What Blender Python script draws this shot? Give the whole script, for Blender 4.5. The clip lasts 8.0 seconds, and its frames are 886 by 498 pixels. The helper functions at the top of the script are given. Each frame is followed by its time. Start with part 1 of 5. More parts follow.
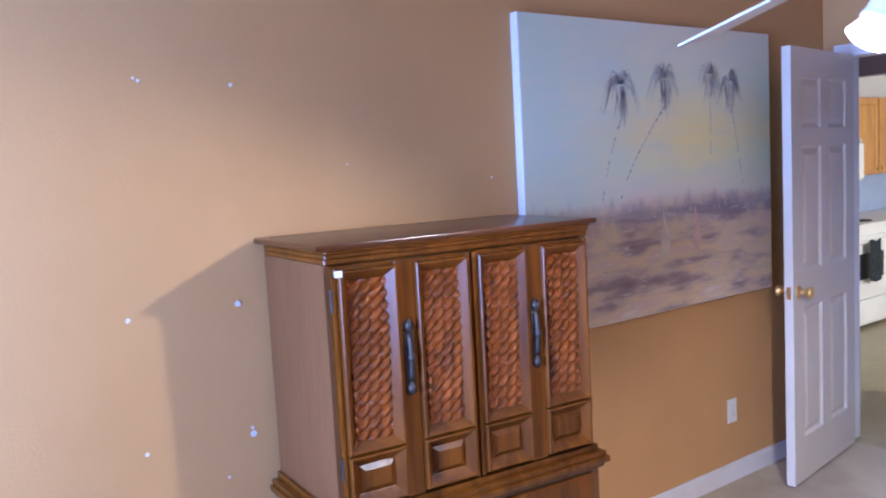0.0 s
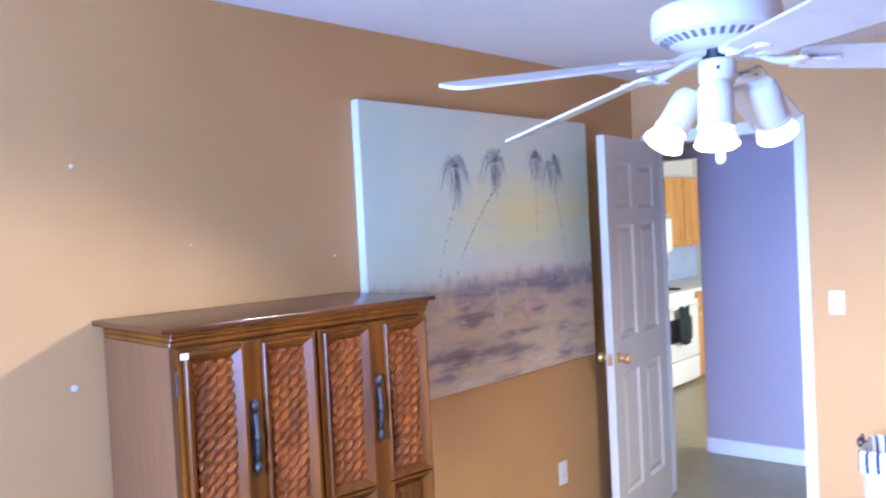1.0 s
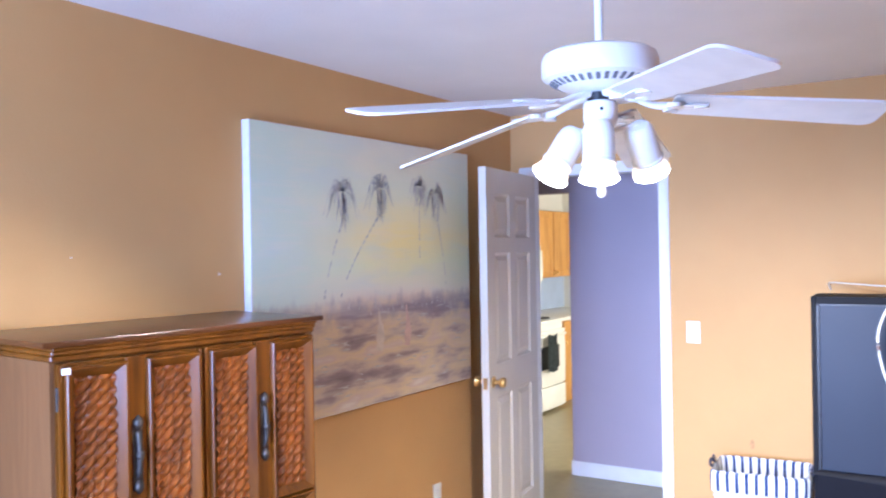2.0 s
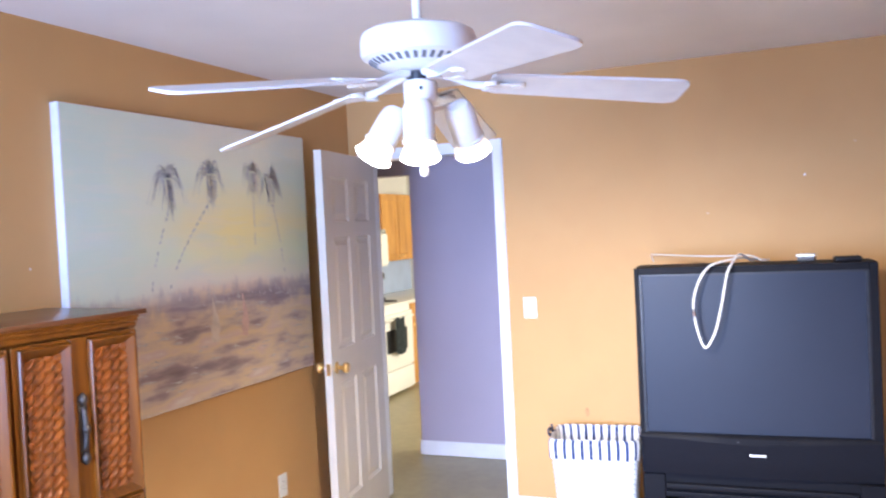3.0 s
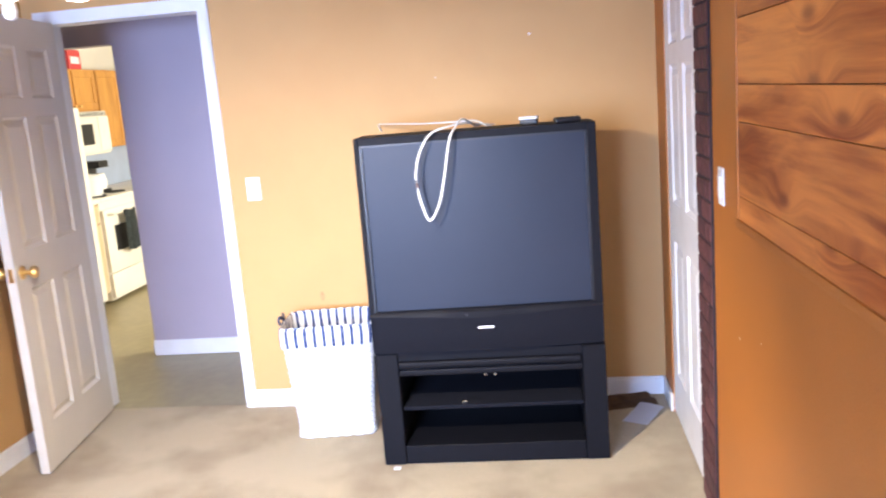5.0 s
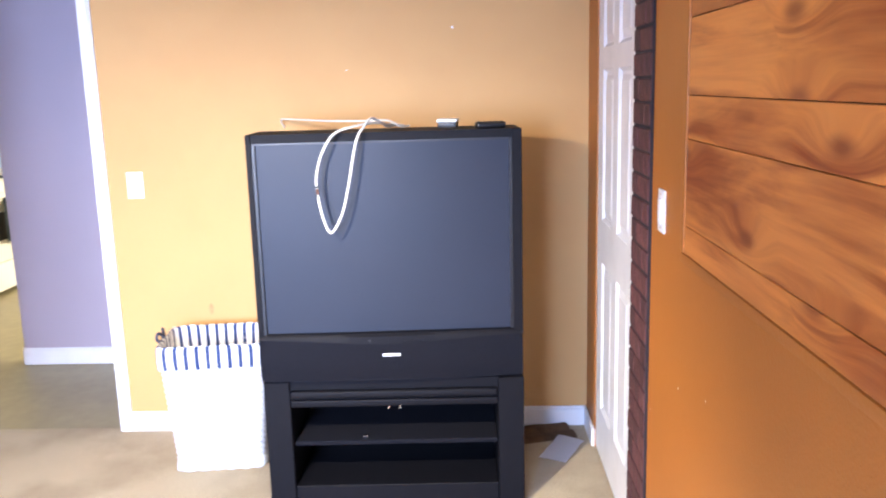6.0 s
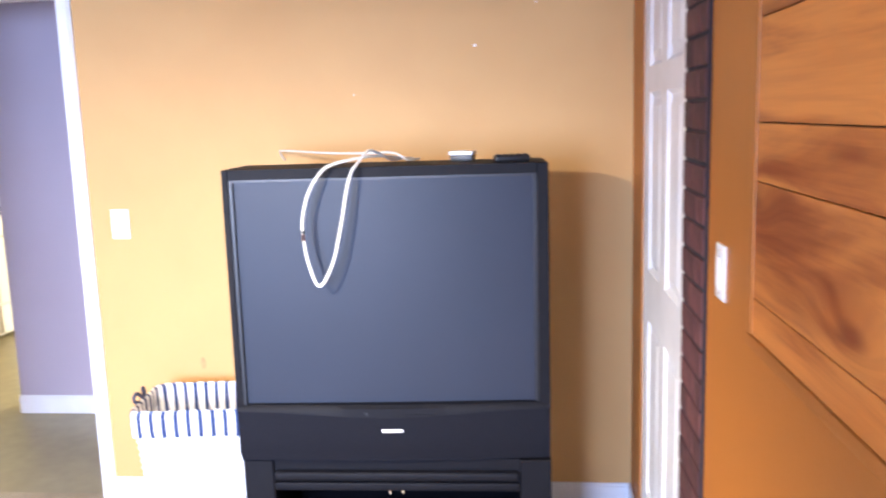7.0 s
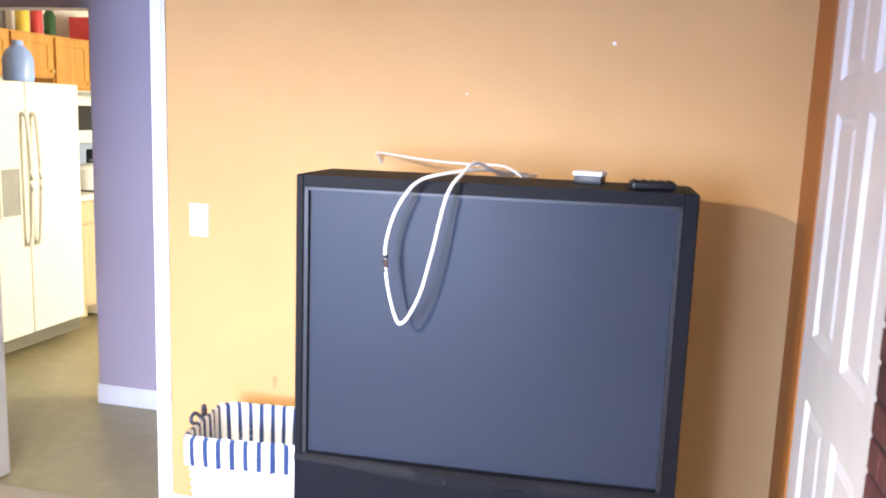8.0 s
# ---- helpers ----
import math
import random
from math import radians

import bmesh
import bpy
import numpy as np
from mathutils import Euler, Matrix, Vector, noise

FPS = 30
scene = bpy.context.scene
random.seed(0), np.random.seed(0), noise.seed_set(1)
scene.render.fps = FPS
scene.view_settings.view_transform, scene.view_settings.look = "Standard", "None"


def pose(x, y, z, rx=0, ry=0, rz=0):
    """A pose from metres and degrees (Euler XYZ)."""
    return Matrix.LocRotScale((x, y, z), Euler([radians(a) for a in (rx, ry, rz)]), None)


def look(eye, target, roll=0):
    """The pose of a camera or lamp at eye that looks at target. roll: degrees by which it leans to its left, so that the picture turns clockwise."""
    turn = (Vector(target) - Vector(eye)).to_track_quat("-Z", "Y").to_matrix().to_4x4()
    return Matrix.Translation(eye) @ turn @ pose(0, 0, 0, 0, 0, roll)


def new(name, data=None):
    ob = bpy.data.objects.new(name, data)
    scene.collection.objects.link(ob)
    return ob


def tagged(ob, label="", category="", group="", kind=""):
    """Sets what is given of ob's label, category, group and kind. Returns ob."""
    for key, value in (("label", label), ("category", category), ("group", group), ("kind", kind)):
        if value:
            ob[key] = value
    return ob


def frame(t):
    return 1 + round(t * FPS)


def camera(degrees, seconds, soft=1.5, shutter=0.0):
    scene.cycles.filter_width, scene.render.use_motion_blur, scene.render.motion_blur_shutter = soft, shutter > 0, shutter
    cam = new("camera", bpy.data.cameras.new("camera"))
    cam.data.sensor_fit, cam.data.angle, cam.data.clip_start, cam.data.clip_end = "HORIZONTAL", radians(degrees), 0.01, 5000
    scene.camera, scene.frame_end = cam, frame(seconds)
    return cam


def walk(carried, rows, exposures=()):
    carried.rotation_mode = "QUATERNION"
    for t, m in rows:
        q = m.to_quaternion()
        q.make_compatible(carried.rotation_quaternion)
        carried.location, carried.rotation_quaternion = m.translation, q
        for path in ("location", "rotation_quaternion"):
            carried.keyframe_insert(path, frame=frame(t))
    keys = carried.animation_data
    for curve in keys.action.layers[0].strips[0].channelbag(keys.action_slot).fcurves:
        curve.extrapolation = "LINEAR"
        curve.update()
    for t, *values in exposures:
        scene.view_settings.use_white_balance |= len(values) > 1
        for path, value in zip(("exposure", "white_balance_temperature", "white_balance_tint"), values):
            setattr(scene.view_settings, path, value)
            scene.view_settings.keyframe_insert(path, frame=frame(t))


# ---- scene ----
cam = camera(55.9, 8.0, 2.0, 0.4)
PATH = [
    (0, (0.062, 0.057, 1.589), (1.261, 1.645, 1.39), -3.1),
    (0.5, (0.051, 0.008, 1.611), (1.347, 1.522, 1.444), -3.9),
    (1, (-0.027, -0.015, 1.629), (1.469, 1.312, 1.573), -2.9),
    (1.2, (-0.078, -0.005, 1.618), (1.466, 1.265, 1.574), -2.3),
    (2.5, (-0.124, -0.035, 1.617), (1.643, 0.903, 1.622), -1.6),
    (3, (-0.071, -0.057, 1.608), (1.776, 0.71, 1.559), -2.8),
    (3.5, (-0.037, -0.056, 1.594), (1.847, 0.6, 1.465), -3.0),
    (4, (0.014, -0.059, 1.589), (1.927, 0.488, 1.387), -3.0),
    (4.5, (0.114, -0.095, 1.549), (2.036, 0.367, 1.241), -3.0),
    (5, (0.327, -0.177, 1.549), (2.277, 0.077, 1.181), -4.6),
    (5.2, (0.416, -0.206, 1.577), (2.366, 0.024, 1.197), -3.9),
    (6.5, (0.954, -0.187, 1.529), (2.918, -0.18, 1.149), -1.0),
    (7, (1.219, -0.302, 1.535), (3.184, -0.111, 1.219), -1.7),
    (7.5, (1.424, -0.318, 1.557), (3.347, 0.114, 1.22), -2.2),
    (8, (1.683, -0.25, 1.551), (3.605, 0.203, 1.233), 2.1),
]

EXPOSURES = [(0.0, -0.62, 4700, 22), (0.6, -0.38, 4500, 17), (1.2, -0.14, 4750, 14), (2.5, -0.10, 5350, 13), (4.5, 0.03, 5750, 12), (6.5, 0.23, 5850, 12), (8.0, 0.22, 5850, 10)]
walk(cam, [(t, look(eye, target, roll)) for t, eye, target, roll in PATH], EXPOSURES)

# ---- sizes of the place (metres) ----
XT = 4.36      # wall with the doorway and the television
YL = 2.365     # wall with the painting
YR = -0.71     # wall with the closet door and the plank panel
XB = -1.2     # wall behind the walk, with the window
ZC = 2.41      # ceiling
TH = 0.12      # wall thickness
DOOR_Y0, DOOR_Y1, DOOR_Z = 1.455, 2.245, 2.03
HALL_X = 5.35  # purple hall wall
KIT_Y = 4.17   # kitchen back wall

# ---- world and lights ----
world = bpy.data.worlds.new("sky")
scene.world = world
world.use_nodes = True
wn = world.node_tree.nodes
sky = wn.new("ShaderNodeTexSky")
sky.sky_type = "NISHITA"
sky.sun_disc = False
sky.sun_elevation = radians(40)
sky.sun_rotation = radians(200)
world.node_tree.links.new(sky.outputs[0], wn["Background"].inputs[0])
wn["Background"].inputs[1].default_value = 0.12


def area_lamp(name, at, target, sx, sy, watts, colour, spread=180):
    data = bpy.data.lights.new(name, "AREA")
    data.shape, data.size, data.size_y = "RECTANGLE", sx, sy
    data.energy, data.color, data.spread = watts, colour, radians(spread)
    ob = new(name, data)
    ob.matrix_world = look(at, target)
    return ob


# one lamp for each sash of the bedroom window
area_lamp("sash_daylight", (XB - 0.02, 0.84, 1.375), (4.3, 1.05, 0.35), 0.66, 1.15, 47, (0.50, 0.63, 1.0), 64)
area_lamp("sash_daylight", (XB - 0.02, 1.56, 1.375), (2.0, 2.2, 1.05), 0.66, 1.15, 122, (0.48, 0.63, 1.0), 140)
# added fill lamps out of view; no window is known in kitchen or hall
area_lamp("kitchen_fill_lamp", (7.0, -0.77, 1.5), (6.4, 3.4, 1.0), 1.3, 1.1, 225, (1.0, 0.89, 0.65))
area_lamp("hall_fill_lamp", (5.0, -0.55, 1.5), (5.0, 2.0, 1.0), 0.7, 1.2, 7, (0.84, 0.88, 1.0))

# ---- materials ----


def material(name, colour, rough=0.6, metal=0.0, vary=0.08, scale=8.0, bump=0.0, bump_scale=60.0, spec=0.5,
             second=None, second_scale=1.5, second_amount=0.0, random_amount=0.0):
    """Paint or solid with variation at two scales, and fine relief."""
    m = bpy.data.materials.new(name)
    m.use_nodes = True
    n, l = m.node_tree.nodes, m.node_tree.links
    b = n["Principled BSDF"]
    b.inputs["Roughness"].default_value = rough
    b.inputs["Metallic"].default_value = metal
    b.inputs["Specular IOR Level"].default_value = spec
    co = n.new("ShaderNodeTexCoord")
    big = n.new("ShaderNodeTexNoise")
    big.inputs["Scale"].default_value = scale
    big.inputs["Detail"].default_value = 4
    l.new(co.outputs["Object"], big.inputs["Vector"])
    ramp = n.new("ShaderNodeMapRange")
    ramp.inputs["From Min"].default_value, ramp.inputs["From Max"].default_value = 0.3, 0.7
    ramp.inputs["To Min"].default_value, ramp.inputs["To Max"].default_value = 1 - vary, 1 + vary
    l.new(big.outputs["Fac"], ramp.inputs["Value"])
    mul = n.new("ShaderNodeVectorMath")
    mul.operation = "SCALE"
    mul.inputs[0].default_value = colour
    l.new(ramp.outputs[0], mul.inputs["Scale"])
    last = mul.outputs[0]
    if second:
        two = n.new("ShaderNodeTexNoise")
        two.inputs["Scale"].default_value = second_scale
        two.inputs["Detail"].default_value = 6
        l.new(co.outputs["Object"], two.inputs["Vector"])
        cut = n.new("ShaderNodeMapRange")
        cut.inputs["From Min"].default_value, cut.inputs["From Max"].default_value = 0.45, 0.75
        cut.inputs["To Max"].default_value = second_amount
        l.new(two.outputs["Fac"], cut.inputs["Value"])
        mix = n.new("ShaderNodeMix")
        mix.data_type = "RGBA"
        l.new(cut.outputs[0], mix.inputs["Factor"])
        l.new(last, mix.inputs["A"])
        mix.inputs["B"].default_value = (*second, 1)
        last = mix.outputs["Result"]
    if random_amount:
        info = n.new("ShaderNodeObjectInfo")
        rr = n.new("ShaderNodeMapRange")
        rr.inputs["To Min"].default_value, rr.inputs["To Max"].default_value = 1 - random_amount, 1 + random_amount
        l.new(info.outputs["Random"], rr.inputs["Value"])
        sc = n.new("ShaderNodeVectorMath")
        sc.operation = "SCALE"
        l.new(last, sc.inputs[0])
        l.new(rr.outputs[0], sc.inputs["Scale"])
        last = sc.outputs[0]
    l.new(last, b.inputs["Base Color"])
    if bump:
        fine = n.new("ShaderNodeTexNoise")
        fine.inputs["Scale"].default_value = bump_scale
        fine.inputs["Detail"].default_value = 5
        l.new(co.outputs["Object"], fine.inputs["Vector"])
        bp = n.new("ShaderNodeBump")
        bp.inputs["Strength"].default_value = bump
        bp.inputs["Distance"].default_value = 0.004
        l.new(fine.outputs["Fac"], bp.inputs["Height"])
        l.new(bp.outputs[0], b.inputs["Normal"])
    return m


def wood(name, dark, light, rough=0.35, grain=(1.2, 14.0, 14.0), strength=1.0, coat=0.0, spec=0.3):
    """Grained wood; grain holds the scale along and across the fibres, in the object's own axes."""
    m = bpy.data.materials.new(name)
    m.use_nodes = True
    n, l = m.node_tree.nodes, m.node_tree.links
    b = n["Principled BSDF"]
    b.inputs["Roughness"].default_value = rough
    b.inputs["Coat Weight"].default_value = coat
    b.inputs["Specular IOR Level"].default_value = spec
    b.inputs["Coat Roughness"].default_value = 0.2
    co = n.new("ShaderNodeTexCoord")
    mp = n.new("ShaderNodeMapping")
    mp.inputs["Scale"].default_value = grain
    l.new(co.outputs["Object"], mp.inputs["Vector"])
    a = n.new("ShaderNodeTexNoise")
    a.inputs["Scale"].default_value = 1.6
    a.inputs["Detail"].default_value = 7
    a.inputs["Distortion"].default_value = 1.4
    l.new(mp.outputs[0], a.inputs["Vector"])
    f = n.new("ShaderNodeTexNoise")
    f.inputs["Scale"].default_value = 9
    f.inputs["Detail"].default_value = 3
    l.new(mp.outputs[0], f.inputs["Vector"])
    mixf = n.new("ShaderNodeMath")
    mixf.operation = "MULTIPLY_ADD"
    l.new(f.outputs["Fac"], mixf.inputs[0])
    mixf.inputs[1].default_value = spec
    l.new(a.outputs["Fac"], mixf.inputs[2])
    r = n.new("ShaderNodeMapRange")
    r.inputs["From Min"].default_value, r.inputs["From Max"].default_value = 0.45, 0.9
    r.inputs["To Max"].default_value = strength
    l.new(mixf.outputs[0], r.inputs["Value"])
    fac = r.outputs[0]
    mix = n.new("ShaderNodeMix")
    mix.data_type = "RGBA"
    mix.inputs["A"].default_value, mix.inputs["B"].default_value = (*light, 1), (*dark, 1)
    l.new(fac, mix.inputs["Factor"])
    last = mix.outputs["Result"]
    l.new(last, b.inputs["Base Color"])
    bp = n.new("ShaderNodeBump")
    bp.inputs["Strength"].default_value = 0.15
    bp.inputs["Distance"].default_value = 0.002
    l.new(f.outputs["Fac"], bp.inputs["Height"])
    l.new(bp.outputs[0], b.inputs["Normal"])
    return m


def plank_wood():
    """Knotty cedar: the grain runs along x and swerves round knots; broad heartwood bands, and each plank its own tone."""
    m = bpy.data.materials.new("cedar_plank")
    m.use_nodes = True
    n, l = m.node_tree.nodes, m.node_tree.links
    b = n["Principled BSDF"]
    b.inputs["Roughness"].default_value = 0.4
    b.inputs["Specular IOR Level"].default_value = 0.35
    info = n.new("ShaderNodeObjectInfo")
    co = n.new("ShaderNodeTexCoord")
    shift = n.new("ShaderNodeVectorMath")
    shift.operation = "MULTIPLY_ADD"
    shift.inputs[1].default_value = (17.0, 0.0, 9.0)
    l.new(info.outputs["Random"], shift.inputs[0])
    l.new(co.outputs["Object"], shift.inputs[2])
    sep = n.new("ShaderNodeSeparateXYZ")
    l.new(shift.outputs[0], sep.inputs[0])

    def calc(op, a, c=0.0, d=0.0):
        q = n.new("ShaderNodeMath")
        q.operation = op
        for k, v in enumerate((a, c, d)):
            if isinstance(v, (int, float)):
                q.inputs[k].default_value = v
            else:
                l.new(v, q.inputs[k])
        return q.outputs[0]

    def spread(v, lo, hi, to_lo, to_hi):
        q = n.new("ShaderNodeMapRange")
        q.interpolation_type = "SMOOTHSTEP"
        for key, w in (("From Min", lo), ("From Max", hi), ("To Min", to_lo), ("To Max", to_hi)):
            q.inputs[key].default_value = w
        l.new(v, q.inputs["Value"])
        return q.outputs[0]

    def grain(x, z, scale, detail, warp=0.0):
        q = n.new("ShaderNodeCombineXYZ")
        l.new(x, q.inputs["X"])
        l.new(z, q.inputs["Z"])
        t = n.new("ShaderNodeTexNoise")
        t.inputs["Scale"].default_value, t.inputs["Detail"].default_value, t.inputs["Distortion"].default_value = scale, detail, warp
        l.new(q.outputs[0], t.inputs["Vector"])
        return t.outputs["Fac"]

    x, z = sep.outputs["X"], sep.outputs["Z"]
    cell = n.new("ShaderNodeCombineXYZ")
    l.new(calc("MULTIPLY", x, 2.1), cell.inputs["X"])
    l.new(calc("MULTIPLY", z, 5.5), cell.inputs["Y"])
    vor = n.new("ShaderNodeTexVoronoi")
    vor.voronoi_dimensions = "2D"
    vor.inputs["Scale"].default_value = 1.0
    l.new(cell.outputs[0], vor.inputs["Vector"])
    hue = n.new("ShaderNodeSeparateXYZ")
    l.new(vor.outputs["Color"], hue.inputs[0])
    near = calc("ADD", vor.outputs["Distance"], spread(hue.outputs["X"], 0.5, 0.56, 0.6, 0.0))
    swerve = spread(near, 0.0, 0.40, 0.05, 0.0)
    wander = calc("MULTIPLY_ADD", grain(calc("MULTIPLY", x, 1.3), calc("MULTIPLY", z, 1.6), 1.2, 2), 0.035, -0.0175)
    zz = calc("ADD", calc("ADD", z, wander), swerve)
    broad = grain(calc("MULTIPLY", x, 1.1), calc("MULTIPLY", zz, 8.0), 1.4, 5, 0.5)
    lines = grain(calc("MULTIPLY", x, 1.4), calc("MULTIPLY", zz, 34.0), 1.5, 5, 0.3)
    fibre = grain(calc("MULTIPLY", x, 5.0), calc("MULTIPLY", zz, 160.0), 1.4, 2)
    mix = n.new("ShaderNodeMix")
    mix.data_type = "RGBA"
    mix.inputs["A"].default_value, mix.inputs["B"].default_value = (0.58, 0.215, 0.042, 1), (0.23, 0.046, 0.005, 1)
    tone = calc("ADD", calc("ADD", spread(broad, 0.42, 0.66, 0.0, 0.85), spread(lines, 0.35, 0.75, -0.04, 0.30)), calc("MULTIPLY_ADD", fibre, 0.16, -0.08))
    q = n.new("ShaderNodeClamp")
    l.new(tone, q.inputs[0])
    l.new(q.outputs[0], mix.inputs["Factor"])
    knot = n.new("ShaderNodeMix")
    knot.data_type = "RGBA"
    knot.inputs["B"].default_value = (0.17, 0.034, 0.006, 1)
    l.new(mix.outputs["Result"], knot.inputs["A"])
    l.new(spread(near, 0.02, 0.15, 0.85, 0.0), knot.inputs["Factor"])
    each = n.new("ShaderNodeVectorMath")
    each.operation = "SCALE"
    l.new(knot.outputs["Result"], each.inputs[0])
    l.new(spread(info.outputs["Random"], 0.0, 1.0, 0.88, 1.12), each.inputs["Scale"])
    l.new(each.outputs[0], b.inputs["Base Color"])
    bp = n.new("ShaderNodeBump")
    bp.inputs["Strength"].default_value, bp.inputs["Distance"].default_value = 0.15, 0.002
    l.new(fibre, bp.inputs["Height"])
    l.new(bp.outputs[0], b.inputs["Normal"])
    return m


def glow(name, colour, strength):
    m = bpy.data.materials.new(name)
    m.use_nodes = True
    b = m.node_tree.nodes["Principled BSDF"]
    b.inputs["Base Color"].default_value = (*colour, 1)
    b.inputs["Emission Color"].default_value = (*colour, 1)
    b.inputs["Emission Strength"].default_value = strength
    return m


M_WALL = material("apricot_wall_paint", (0.575, 0.338, 0.128), 0.62, vary=0.05, scale=1.3, bump=0.16, bump_scale=130, spec=0.25,
                  second=(0.54, 0.30, 0.110), second_scale=4.0, second_amount=0.4)
# darker copy of the apricot paint: the south wall's shade is in its colour
M_WALL_SHADED = material("shaded_apricot_wall_paint", (0.41, 0.145, 0.021), 0.5, vary=0.06, scale=1.3, bump=0.25, bump_scale=130,
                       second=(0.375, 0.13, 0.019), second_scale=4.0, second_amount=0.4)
M_CEIL = material("ceiling_paint", (0.80, 0.78, 0.77), 0.9, vary=0.04, scale=2, bump=0.5, bump_scale=90)
M_PURPLE = material("lilac_wall_paint", (0.41, 0.35, 0.39), 0.5, vary=0.04, scale=1.5, bump=0.2, bump_scale=130)
M_KITWALL = material("kitchen_wall_paint", (0.72, 0.70, 0.62), 0.6, vary=0.04, scale=2, bump=0.2, bump_scale=120)
M_SPLASH = material("blue_grey_backsplash", (0.42, 0.50, 0.66), 0.4, vary=0.06, scale=6)
M_TRIM = material("white_trim_paint", (0.78, 0.77, 0.76), 0.35, vary=0.04, scale=5, bump=0.1, bump_scale=60,
                  second=(0.6, 0.57, 0.52), second_scale=7, second_amount=0.3)
M_DOOR = material("off_white_door_paint", (0.62, 0.57, 0.47), 0.4, vary=0.03, scale=4, bump=0.15, bump_scale=80)
M_CARPET = material("beige_carpet", (0.50, 0.42, 0.285), 0.95, vary=0.26, scale=220, bump=1.0, bump_scale=420, spec=0.1,
                    second=(0.30, 0.235, 0.16), second_scale=2.6, second_amount=0.85)
M_VINYL = material("hall_vinyl", (0.30, 0.255, 0.135), 0.35, vary=0.08, scale=14, bump=0.05, bump_scale=50,
                   second=(0.225, 0.19, 0.11), second_scale=3, second_amount=0.5)
M_BRASS = material("polished_brass", (0.90, 0.66, 0.28), 0.28, metal=1.0, vary=0.05)
M_PEWTER = material("dark_pewter", (0.07, 0.06, 0.052), 0.55, metal=1.0, vary=0.25, scale=60)
M_CHROME = material("bright_metal", (0.7, 0.7, 0.72), 0.2, metal=1.0, vary=0.05)
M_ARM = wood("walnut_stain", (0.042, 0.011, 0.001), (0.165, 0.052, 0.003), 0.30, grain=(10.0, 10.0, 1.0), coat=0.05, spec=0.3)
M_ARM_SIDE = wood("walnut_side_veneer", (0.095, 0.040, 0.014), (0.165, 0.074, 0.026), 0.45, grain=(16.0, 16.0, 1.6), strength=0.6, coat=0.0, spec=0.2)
M_ARM_TOP = wood("walnut_top", (0.05, 0.014, 0.003), (0.11, 0.036, 0.007), 0.28, grain=(1.0, 12.0, 12.0), coat=0.2, spec=0.5)
M_ARM_CARVE = wood("carved_walnut", (0.055, 0.012, 0.001), (0.25, 0.066, 0.005), 0.32, grain=(14.0, 14.0, 3.0), coat=0.03, spec=0.3)
M_PLANK = plank_wood()
M_OAK = wood("honey_oak", (0.42, 0.19, 0.040), (0.60, 0.31, 0.070), 0.4, grain=(8.0, 8.0, 1.0))
M_BRICK = material("dark_red_brick", (0.085, 0.028, 0.026), 0.75, vary=0.35, scale=30, bump=0.8, bump_scale=110, random_amount=0.3)
M_MORTAR = material("dark_mortar", (0.022, 0.015, 0.016), 0.9, vary=0.2, scale=40, bump=0.5)
M_TVCASE = material("charcoal_plastic", (0.005, 0.005, 0.007), 0.6, spec=0.14, vary=0.12, scale=30, bump=0.2, bump_scale=300)
M_CLOTH = material("speaker_cloth", (0.0075, 0.008, 0.012), 0.9, spec=0.15, vary=0.2, scale=200, bump=0.6, bump_scale=600)
M_SCREEN = material("projection_screen", (0.020, 0.025, 0.039), 0.45, spec=0.22, vary=0.05, scale=3, bump=0.05, bump_scale=500)
M_BLACK = material("black_plastic", (0.006, 0.006, 0.007), 0.45, vary=0.1)
M_WHITEPL = material("white_plastic", (0.80, 0.80, 0.78), 0.35, vary=0.03)
M_FAN = material("white_enamel", (0.80, 0.79, 0.75), 0.3, vary=0.03, scale=6)
M_BLADE = material("white_blade_laminate", (0.71, 0.68, 0.63), 0.45, vary=0.05, scale=9, second=(0.5, 0.48, 0.47), second_scale=14, second_amount=0.35)
M_BULB = glow("lit_bulb_face", (1.0, 0.87, 0.70), 22.0)
M_BULB_SIDE = glow("lit_bulb_glass", (1.0, 0.80, 0.58), 1.6)
M_WICKER = material("white_wicker", (0.66, 0.66, 0.65), 0.65, vary=0.08, scale=40)
M_CANVAS = material("white_canvas_edge", (0.72, 0.72, 0.72), 0.8, vary=0.05, scale=30, bump=0.3, bump_scale=300)
M_APPL = material("cream_enamel", (0.76, 0.73, 0.63), 0.3, vary=0.03, scale=5)
M_MAPLE = wood("pale_maple", (0.46, 0.33, 0.17), (0.62, 0.50, 0.31), 0.4, grain=(8.0, 8.0, 1.0))
M_PAPER = material("white_paper", (0.75, 0.75, 0.78), 0.8, vary=0.03)
M_CABLE = material("white_coax_jacket", (0.72, 0.70, 0.63), 0.45, vary=0.06, scale=50)
M_BLUEPL = material("blue_plastic", (0.30, 0.42, 0.76), 0.3, vary=0.1)
M_RED = material("red_carton", (0.55, 0.05, 0.05), 0.5, vary=0.1)
M_YELLOW = material("yellow_label", (0.75, 0.52, 0.06), 0.4, vary=0.1)
M_GREEN = material("dark_green_bottle", (0.03, 0.09, 0.03), 0.15, vary=0.1)
M_SPOT = material("white_filler", (0.75, 0.73, 0.70), 0.8, vary=0.05)
M_SCUFF = material("brown_scuff", (0.44, 0.23, 0.085), 0.7, vary=0.2, scale=40)
M_TOWEL = material("dark_dish_towel", (0.05, 0.06, 0.06), 0.95, vary=0.5, scale=30, bump=0.8)

# ---- mesh helpers ----


